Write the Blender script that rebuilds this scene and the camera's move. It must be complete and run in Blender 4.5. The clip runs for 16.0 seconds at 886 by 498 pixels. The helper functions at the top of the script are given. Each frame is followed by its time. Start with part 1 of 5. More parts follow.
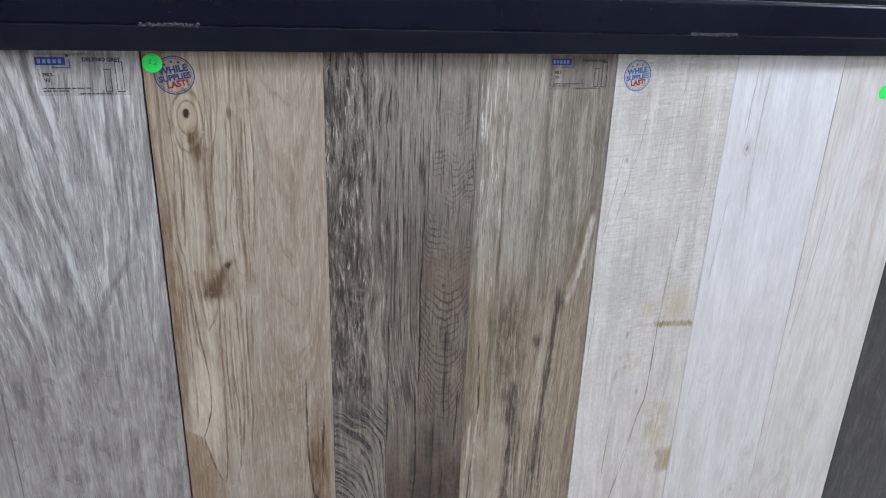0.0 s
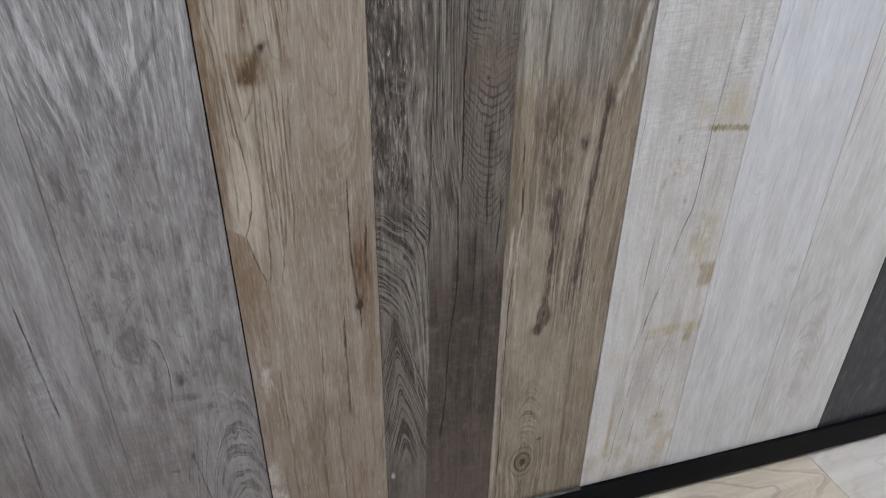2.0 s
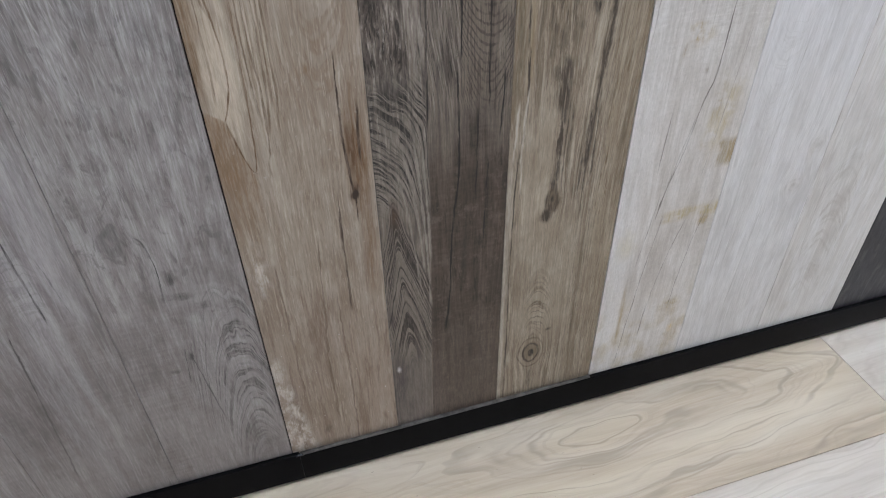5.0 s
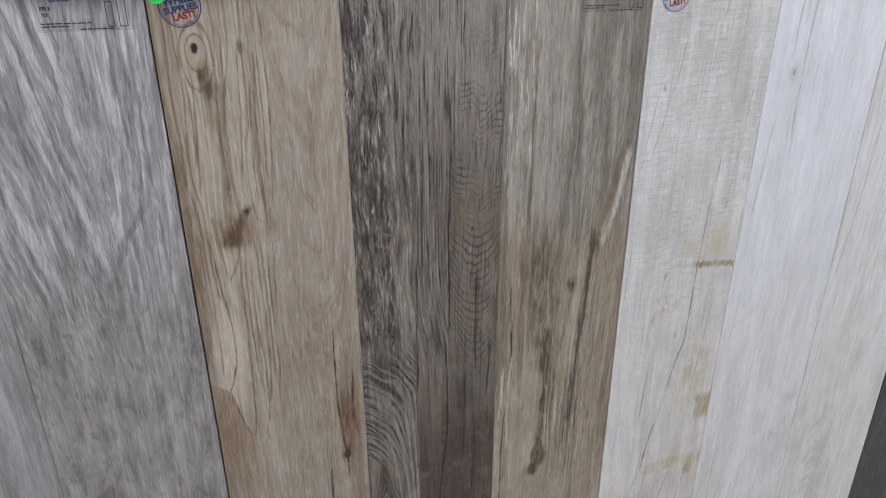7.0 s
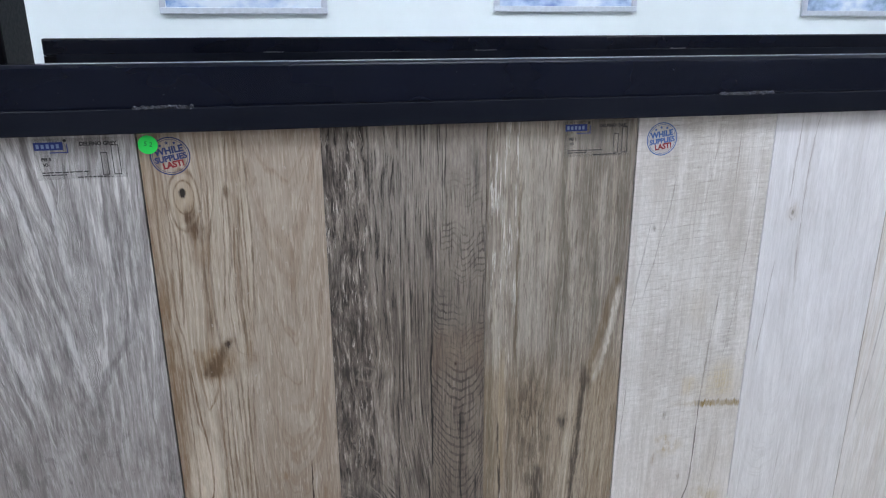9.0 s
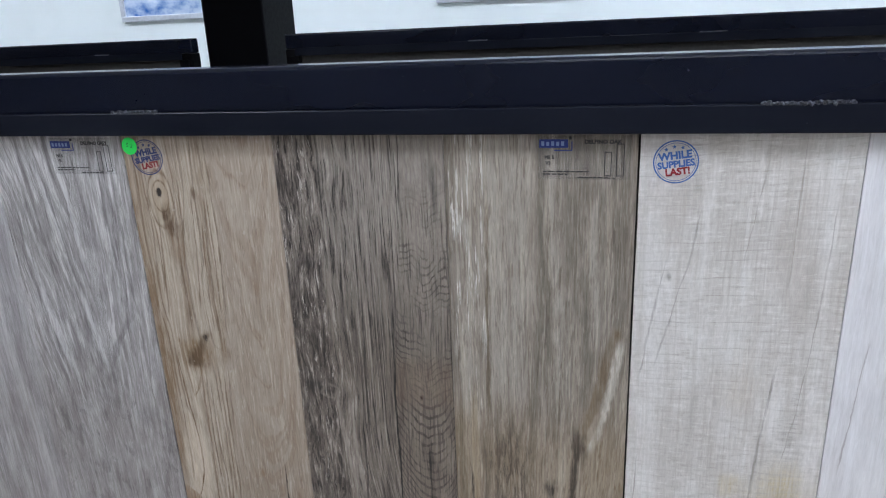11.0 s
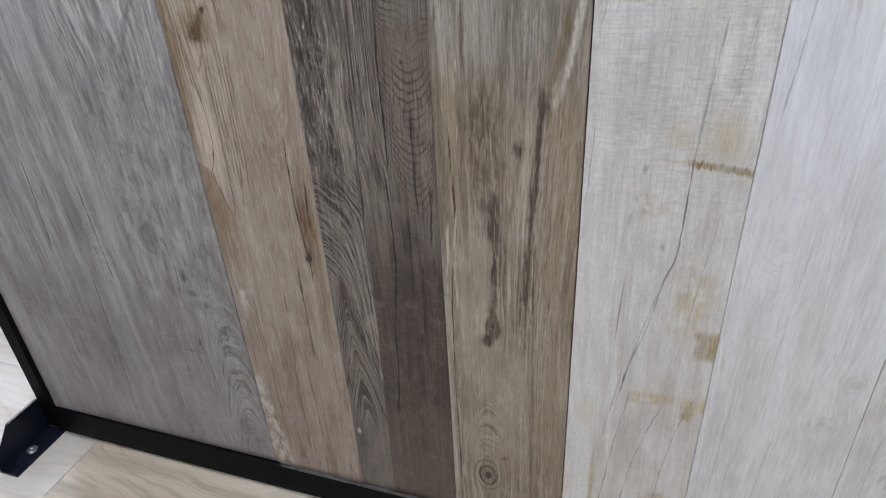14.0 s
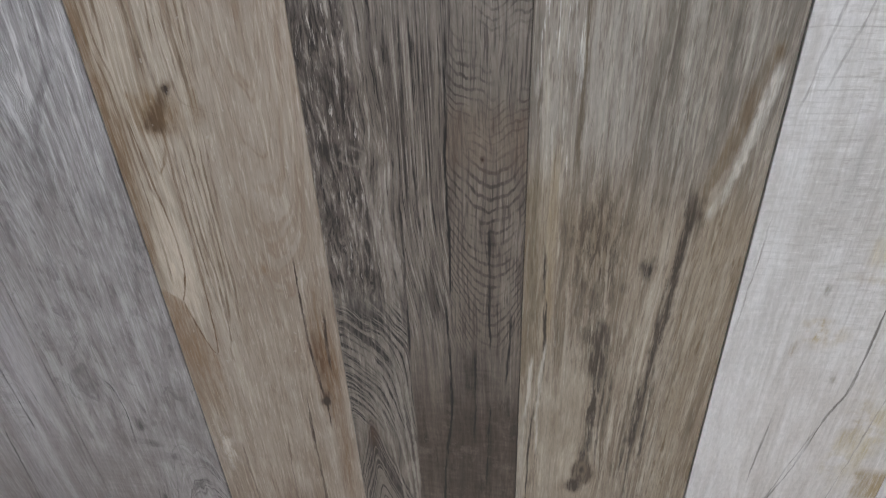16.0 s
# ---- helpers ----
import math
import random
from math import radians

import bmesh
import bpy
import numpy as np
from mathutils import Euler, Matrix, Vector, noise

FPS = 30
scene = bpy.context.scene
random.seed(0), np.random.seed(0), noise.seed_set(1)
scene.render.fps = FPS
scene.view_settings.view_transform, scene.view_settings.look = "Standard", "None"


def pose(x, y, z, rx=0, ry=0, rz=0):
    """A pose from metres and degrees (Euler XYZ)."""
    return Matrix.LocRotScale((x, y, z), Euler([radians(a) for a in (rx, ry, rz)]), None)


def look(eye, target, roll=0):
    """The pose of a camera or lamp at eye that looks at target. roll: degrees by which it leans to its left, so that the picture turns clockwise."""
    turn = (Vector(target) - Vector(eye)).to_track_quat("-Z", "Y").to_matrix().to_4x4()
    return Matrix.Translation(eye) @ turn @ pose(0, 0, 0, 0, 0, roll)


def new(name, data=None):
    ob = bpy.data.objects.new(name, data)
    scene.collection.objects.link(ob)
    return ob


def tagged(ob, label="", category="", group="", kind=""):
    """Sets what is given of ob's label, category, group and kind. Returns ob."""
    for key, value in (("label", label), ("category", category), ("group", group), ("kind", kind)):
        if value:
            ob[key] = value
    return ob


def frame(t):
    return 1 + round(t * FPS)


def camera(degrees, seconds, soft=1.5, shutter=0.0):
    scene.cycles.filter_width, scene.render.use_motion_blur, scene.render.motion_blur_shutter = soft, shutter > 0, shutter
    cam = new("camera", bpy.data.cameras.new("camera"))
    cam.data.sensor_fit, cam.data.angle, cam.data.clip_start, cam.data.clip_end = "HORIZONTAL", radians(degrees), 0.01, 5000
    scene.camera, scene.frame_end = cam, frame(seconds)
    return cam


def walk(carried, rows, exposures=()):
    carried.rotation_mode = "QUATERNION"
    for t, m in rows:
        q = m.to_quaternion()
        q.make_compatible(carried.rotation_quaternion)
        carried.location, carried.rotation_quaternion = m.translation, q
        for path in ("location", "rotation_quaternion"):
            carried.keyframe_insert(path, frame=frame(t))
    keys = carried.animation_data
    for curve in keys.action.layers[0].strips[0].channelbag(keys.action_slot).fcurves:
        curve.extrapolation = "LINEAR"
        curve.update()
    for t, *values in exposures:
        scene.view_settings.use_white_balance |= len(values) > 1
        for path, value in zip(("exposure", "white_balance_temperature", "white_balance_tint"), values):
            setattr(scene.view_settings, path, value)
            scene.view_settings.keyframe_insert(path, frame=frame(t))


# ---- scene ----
cam = camera(65.9, 16.0, soft=1.1)
PATH = [
    (0, (-0.004, 0.004, 1.356), (0.592, 1.783, 0.663), 1.9),
    (0.5, (-0.012, 0.004, 1.321), (0.574, 1.761, 0.566), 1.5),
    (1, (-0.021, 0.008, 1.285), (0.534, 1.719, 0.411), 0.9),
    (1.5, (-0.027, 0.008, 1.268), (0.497, 1.682, 0.307), 0.6),
    (2, (-0.036, 0.010, 1.239), (0.467, 1.653, 0.215), 0.7),
    (2.5, (-0.040, 0.016, 1.209), (0.461, 1.618, 0.121), 1.6),
    (3, (-0.036, 0.020, 1.182), (0.441, 1.584, 0.031), 0.9),
    (3.2, (-0.032, 0.020, 1.172), (0.436, 1.565, -0.008), 0.5),
    (3.73, (-0.027, 0.027, 1.155), (0.420, 1.529, -0.092), -0.2),
    (4.25, (-0.023, 0.040, 1.156), (0.413, 1.511, -0.135), -0.8),
    (4.78, (-0.020, 0.054, 1.173), (0.419, 1.525, -0.114), -1.2),
    (5.3, (-0.018, 0.062, 1.203), (0.441, 1.585, -0.009), -1.3),
    (5.5, (-0.017, 0.064, 1.220), (0.456, 1.627, 0.065), -1.3),
    (6, (-0.012, 0.057, 1.262), (0.490, 1.703, 0.241), -1.2),
    (6.5, (-0.008, 0.045, 1.295), (0.517, 1.761, 0.412), -0.8),
    (7, (-0.006, 0.043, 1.316), (0.528, 1.795, 0.513), -0.4),
    (7.5, (-0.001, 0.048, 1.340), (0.537, 1.826, 0.600), -0.1),
    (8, (0.003, 0.047, 1.364), (0.534, 1.853, 0.688), 0.2),
    (8.5, (0.015, 0.051, 1.376), (0.518, 1.889, 0.767), -0.0),
    (9, (0.094, 0.038, 1.384), (0.489, 1.911, 0.803), -0.4),
    (9.2, (0.145, 0.026, 1.383), (0.457, 1.914, 0.801), -0.6),
    (9.62, (0.248, 0.029, 1.384), (0.374, 1.937, 0.799), -1.1),
    (10.04, (0.340, 0.070, 1.388), (0.269, 1.976, 0.799), -1.7),
    (10.46, (0.421, 0.120, 1.392), (0.153, 2.007, 0.796), -2.3),
    (10.88, (0.489, 0.151, 1.395), (0.039, 2.002, 0.788), -2.5),
    (11.3, (0.543, 0.136, 1.392), (-0.061, 1.938, 0.769), -2.4),
    (11.5, (0.565, 0.113, 1.389), (-0.103, 1.889, 0.757), -2.2),
    (12, (0.607, 0.085, 1.366), (-0.169, 1.789, 0.662), -2.7),
    (12.5, (0.614, 0.053, 1.330), (-0.164, 1.719, 0.542), -2.6),
    (13, (0.620, 0.039, 1.297), (-0.106, 1.690, 0.433), -2.3),
    (13.5, (0.622, 0.036, 1.263), (-0.024, 1.665, 0.301), -3.1),
    (14, (0.622, 0.042, 1.234), (0.037, 1.630, 0.168), -3.4),
    (14.5, (0.619, 0.060, 1.216), (0.071, 1.610, 0.077), -3.6),
    (15, (0.544, 0.125, 1.228), (0.057, 1.664, 0.048), -3.9),
    (15.5, (0.421, 0.220, 1.255), (0.036, 1.801, 0.093), -3.6),
    (16, (0.344, 0.307, 1.249), (0.040, 1.929, 0.120), -2.6),
]
walk(cam, [(t, look(eye, target, roll)) for t, eye, target, roll in PATH],
     [(0, 0.22, 6300, 10), (0.6, 0.14, 6300, 10), (1.4, -0.12, 6500, 10), (2.5, -0.14, 6500, 10), (3.2, 0.0, 6500, 10), (5.3, 0.02, 6500, 10), (6.0, 0.09, 6500, 10), (6.7, 0.04, 6450, 10), (8.0, 0.04, 6350, 10), (9.0, 0.05, 6300, 10), (12.0, 0.04, 6350, 10), (13.0, 0.02, 6500, 10), (14.0, 0.0, 6500, 10), (14.6, 0.05, 6500, 10), (16, -0.02, 6500, 10)])

# ---------------------------------------------------------------- light
world = bpy.data.worlds.new("showroom_world")
scene.world = world
world.use_nodes = True
world.node_tree.nodes["Background"].inputs["Color"].default_value = (0.75, 0.85, 1.0, 1)
world.node_tree.nodes["Background"].inputs["Strength"].default_value = 0.05
LAMP_COLOUR = (0.90, 0.96, 1.08)
LAMP_POWER = 20.5
# ceiling light panels: x, y
LAMPS = ((0.7, 0.05), (3.4, 0.05), (-1.8, -1.6), (3.6, -2.6), (-4.0, 2.9), (-1.4, 2.9), (1.2, 2.9), (3.8, 2.9))
# posters on the back wall: left, bottom, width, height
POSTERS = [(-2.85, 1.53, 0.94, 0.66), (-0.62, 1.545, 0.94, 0.66), (1.345, 1.56, 0.96, 0.66), (3.54, 1.535, 0.94, 0.66)]


# ---------------------------------------------------------------- node expressions
def lin(r, g, b):
    """Linear colour from 0..255 sRGB."""
    f = lambda c: (c / 12.92 if c <= 0.04045 else ((c + 0.055) / 1.055) ** 2.4)
    return (f(r / 255), f(g / 255), f(b / 255))


TREE = None
SECTION = (-9.0, 9.0)   # the stretch along a tile that the material being built is for
ALONG = None            # the coordinate along the tile
GRIT = None             # fine print grain of the tile being built, for its dark and for its pale marks


class V:
    """A node socket with arithmetic."""
    def __init__(self, sock):
        self.sock = sock

    def __add__(self, o): return mth("ADD", self, o)
    def __radd__(self, o): return mth("ADD", o, self)
    def __sub__(self, o): return mth("SUBTRACT", self, o)
    def __rsub__(self, o): return mth("SUBTRACT", o, self)
    def __mul__(self, o): return mth("MULTIPLY", self, o)
    def __rmul__(self, o): return mth("MULTIPLY", o, self)
    def __truediv__(self, o): return mth("DIVIDE", self, o)


def plug(sock, value):
    if isinstance(value, V):
        TREE.links.new(value.sock, sock)
    elif isinstance(value, tuple) and len(value) == 3 and sock.type == "RGBA":
        sock.default_value = (*value, 1)
    else:
        sock.default_value = value


def mth(op, *args, clamp=False):
    fixed = [not isinstance(a, V) for a in args]
    if op == "MULTIPLY":
        for a, b, f in zip(args, args[::-1], fixed):
            if f and a == 0.0:
                return 0.0
            if f and a == 1.0:
                return b
    if op == "ADD":
        for a, b, f in zip(args, args[::-1], fixed):
            if f and a == 0.0:
                return b
    if op == "SUBTRACT" and fixed[1] and args[1] == 0.0:
        return args[0]
    n = TREE.nodes.new("ShaderNodeMath")
    n.operation, n.use_clamp = op, clamp
    for i, a in enumerate(args):
        plug(n.inputs[i], a)
    return V(n.outputs[0])


def vabs(a): return mth("ABSOLUTE", a)
def vsin(a): return mth("SINE", a)
def vsqrt(a): return mth("SQRT", a)
def vmax(a, b): return b if not isinstance(a, V) else a if not isinstance(b, V) else mth("MAXIMUM", a, b)
def vmin(a, b): return mth("MINIMUM", a, b)
def gauss(a): return mth("EXPONENT", a * -1.0)


def rng(x, a, b, lo=0.0, hi=1.0, smooth=True):
    if x is ALONG:
        if SECTION[1] <= a:
            return lo
        if SECTION[0] >= b:
            return hi
    n = TREE.nodes.new("ShaderNodeMapRange")
    n.interpolation_type = "SMOOTHSTEP" if smooth else "LINEAR"
    n.clamp = True
    plug(n.inputs["Value"], x)
    for key, value in (("From Min", a), ("From Max", b), ("To Min", lo), ("To Max", hi)):
        plug(n.inputs[key], value)
    return V(n.outputs["Result"])


def band(x, a, b, soft):
    """1 inside a..b, with soft ends."""
    return rng(x, a - soft, a + soft) * rng(x, b - soft, b + soft, 1.0, 0.0)


def noise3(x, y, z=0.0, detail=2.0, rough=0.5, warp=0.0):
    c = TREE.nodes.new("ShaderNodeCombineXYZ")
    for i, a in enumerate((x, y, z)):
        plug(c.inputs[i], a)
    n = TREE.nodes.new("ShaderNodeTexNoise")
    n.inputs["Scale"].default_value = 1.0
    n.inputs["Detail"].default_value = detail
    n.inputs["Roughness"].default_value = rough
    n.inputs["Distortion"].default_value = warp
    TREE.links.new(c.outputs[0], n.inputs["Vector"])
    return V(n.outputs[0])


def mixc(fac, a, b):
    if not isinstance(fac, V) and fac == 0.0:
        return a
    if GRIT and isinstance(fac, V) and isinstance(b, tuple):
        fac = fac * GRIT[0 if sum(b) < 0.75 else 1]
    n = TREE.nodes.new("ShaderNodeMix")
    n.data_type, n.clamp_factor = "RGBA", True
    plug(n.inputs[0], fac)
    plug(n.inputs[6], a)
    plug(n.inputs[7], b)
    return V(n.outputs[2])


def ramp(fac, *stops):
    n = TREE.nodes.new("ShaderNodeValToRGB")
    el = n.color_ramp.elements
    while len(el) < len(stops):
        el.new(0.5)
    for e, (p, c) in zip(el, stops):
        e.position, e.color = p, (*c, 1)
    plug(n.inputs[0], fac)
    return V(n.outputs[0])


def start(name):
    """A new material; gives it and its object coordinates."""
    global TREE
    mat = bpy.data.materials.new(name)
    mat.use_nodes = True
    TREE = mat.node_tree
    sep = TREE.nodes.new("ShaderNodeSeparateXYZ")
    TREE.links.new(TREE.nodes.new("ShaderNodeTexCoord").outputs["Object"], sep.inputs[0])
    return mat, V(sep.outputs[0]), V(sep.outputs[1]), V(sep.outputs[2])


def start_tile(name):
    global ALONG, GRIT
    made = start(name)
    ALONG, GRIT = made[3], None
    u, v = made[1], made[3]
    long = noise3(u * 170.0, v * 9.0, len(name) + 0.3, 3.0, 0.6)
    grits = [noise3(u * 430.0, v * 36.0, len(name) + k, 3.0, 0.68) * 0.6 + long * (0.4 - 0.8 * k) + 0.4 * k for k in (0, 1)]
    GRIT = [rng(g, 0.40, 0.60, 0.58, 1.26) for g in grits]
    return made


def finish(mat, colour, rough=0.5, height=None, depth=0.0004, metal=0.0, spec=0.5, coat=0.0):
    b = TREE.nodes["Principled BSDF"]
    plug(b.inputs["Base Color"], colour)
    plug(b.inputs["Roughness"], rough)
    b.inputs["Metallic"].default_value = metal
    b.inputs["Specular IOR Level"].default_value = spec
    b.inputs["Coat Weight"].default_value = coat
    if height is not None:
        n = TREE.nodes.new("ShaderNodeBump")
        n.inputs["Distance"].default_value = depth
        n.inputs["Strength"].default_value = 1.0
        plug(n.inputs["Height"], height)
        TREE.links.new(n.outputs[0], b.inputs["Normal"])
    return mat


# ---------------------------------------------------------------- wood print
def blob(u, v, uc, vc, ru, rv, rag=0.35, seed=0.0, hard=0.0):
    """A soft ragged spot, 1 in its middle."""
    if vc + rv * (1.05 + rag) < SECTION[0] or vc - rv * (1.05 + rag) > SECTION[1]:
        return 0.0
    a, b = (u - uc) * (1 / ru), (v - vc) * (1 / rv)
    r = vsqrt(a * a + b * b) + (noise3(u * (0.9 / ru), v * (0.9 / rv), seed + uc * 37, 3.0, 0.6) - 0.5) * (2 * rag)
    return rng(r, hard, 1.0, 1.0, 0.0)


def curve_u(v, pts):
    """The u of a smooth line through a few points of u, v, given from top to bottom."""
    low, high = pts[-1][1], pts[0][1]
    a, b = min(p[0] for p in pts) - 0.002, max(p[0] for p in pts) + 0.002
    n = TREE.nodes.new("ShaderNodeFloatCurve")
    dots = n.mapping.curves[0].points
    way = sorted(((q - low) / (high - low), (p - a) / (b - a)) for p, q in pts)
    dots[0].location, dots[1].location = way[0], way[-1]
    for d in way[1:-1]:
        dots.new(*d)
    n.mapping.update()
    plug(n.inputs["Value"], (v - low) * (1 / (high - low)))
    return V(n.outputs[0]) * (b - a) + a


def lines(u, v, seed, w, *paths, wob=0.0016, broken=0.4, ends=0.014):
    """1 on thin smooth lines, each through a few points of u, v, that waver, thin and fade along."""
    near = [p for p in paths if p[-1][1] < SECTION[1] + 0.02 and p[0][1] > SECTION[0] - 0.02]
    if not near:
        return 0.0
    swayed = u + (noise3(v * 26.0, u * 9.0, seed, 3.0) - 0.5) * (2.4 * wob) + (noise3(v * 110.0, u * 60.0, seed + 3.3, 3.0, 0.65) - 0.5) * (0.0004 + w * 0.45)
    width = rng(noise3(v * 24.0, u * 45.0, seed + 7.7, 4.0, 0.6), 0.34, 0.60, w * broken, w * 1.2)
    total = 0.0
    for p in near:
        total = vmax(total, rng(vabs(swayed - curve_u(v, p)), width * 0.3, width, 1.0, 0.0) * band(v, p[-1][1], p[0][1], ends))
    return total


def part_round(u, v, uc, vc, ru, rv, amount):
    """How far the grain is pushed aside by a knot."""
    if vc + rv * 2.2 < SECTION[0] or vc - rv * 2.2 > SECTION[1]:
        return 0.0
    a, b = (u - uc) * (1 / ru), (v - vc) * (1 / rv)
    return (u - uc) * gauss(a * a + b * b) * amount


def fibres(u, v, seed, fine=420.0, along=9.0, low=0.57, high=0.66):
    """1 on thin broken lines along the board."""
    w = noise3(u * 14.0, v * 4.0, seed, 2.0) - 0.5
    return rng(noise3((u + w * 0.02) * fine, v * along, seed + 3.1, 2.0, 0.55), low, high)


def pores(u, v, seed, fine=620.0, along=42.0, low=0.55, high=0.63):
    """1 on short dashes along the board, denser here and thinner there."""
    w = noise3(u * 30.0, v * 9.0, seed, 3.0) - 0.5
    return rng(noise3((u + w * 0.012) * fine, v * along, seed + 5.3, 2.0, 0.6) + w * 0.10, low, high)


def grain(u, v, seed, fine=260.0, along=6.0, wave=0.012, detail=4.0, warp=0.0):
    """Long fibres: noise drawn out along the board, gently waved."""
    w = noise3(u * 9.0, v * 2.6, seed, 2.0) - 0.5
    return noise3((u + w * wave * 2) * fine, v * along, seed + 1.7, detail, 0.68, warp)


def contours(field, seed, often, width=0.05, swell=0.0):
    """1 on thin dark lines that follow the level lines of a field, unevenly apart."""
    n = noise3(field * often, swell, seed, 2.0, 0.5)
    return rng(vabs(n - 0.5), 0.0, width, 1.0, 0.0)


def knot(c, u, v, uc, vc, ru, rv, dark, halo, seed=0.0):
    """Halo, rings and core of a knot laid over the colour c."""
    if vc + rv * 4 < SECTION[0] or vc - rv * 4 > SECTION[1]:
        return c
    c = mixc(blob(u, v, uc, vc, ru * 2.6, rv * 2.6, 0.45, seed) * 0.55, c, halo)
    a, b = (u - uc) * (1 / ru), (v - vc) * (1 / rv)
    r = vsqrt(a * a + b * b) + (noise3(u * 70.0, v * 50.0, seed + 5, 3.0) - 0.5) * 1.2
    rings = rng(vsin(r * 8.0), 0.0, 0.9) * rng(r, 0.5, 2.0, 1.0, 0.0) * rng(noise3(u * 150.0, v * 90.0, seed + 8, 2.0), 0.36, 0.6)
    c = mixc(rings * 0.5, c, dark)
    return mixc(blob(u, v, uc, vc, ru * 0.75, rv * 0.75, 0.4, seed + 2) * 0.85, c, dark)


def wash(u, v, seed, big=5.0):
    """Large soft clouds and mid-size blotches."""
    return noise3(u * big * 1.6, v * big, seed, 3.0, 0.55) * 0.6 + noise3(u * 34.0, v * 16.0, seed + 3, 3.0) * 0.4


def crisp(c, u, v, seed, amount, fine=430.0, along=75.0, warp=0.6):
    """Short sharp marks, darker and paler than the print round them."""
    n = noise3(u * fine, v * along, seed, 3.0, 0.72, warp)
    f = rng(n, 0.36, 0.66, 1.0 - amount, 1.0 + amount * 0.6, False)
    m = TREE.nodes.new("ShaderNodeMix")
    m.data_type, m.blend_type = "RGBA", "MULTIPLY"
    m.inputs[0].default_value = 1.0
    plug(m.inputs[6], c)
    plug(m.inputs[7], f)
    return V(m.outputs[2])


def tile_finish(mat, c, height, rough=0.44):
    return finish(mat, c, rng(height, 0.2, 0.8, rough + 0.06, rough - 0.04), height, 0.00025, spec=0.4)


GREY_M = lin(147, 141, 139)


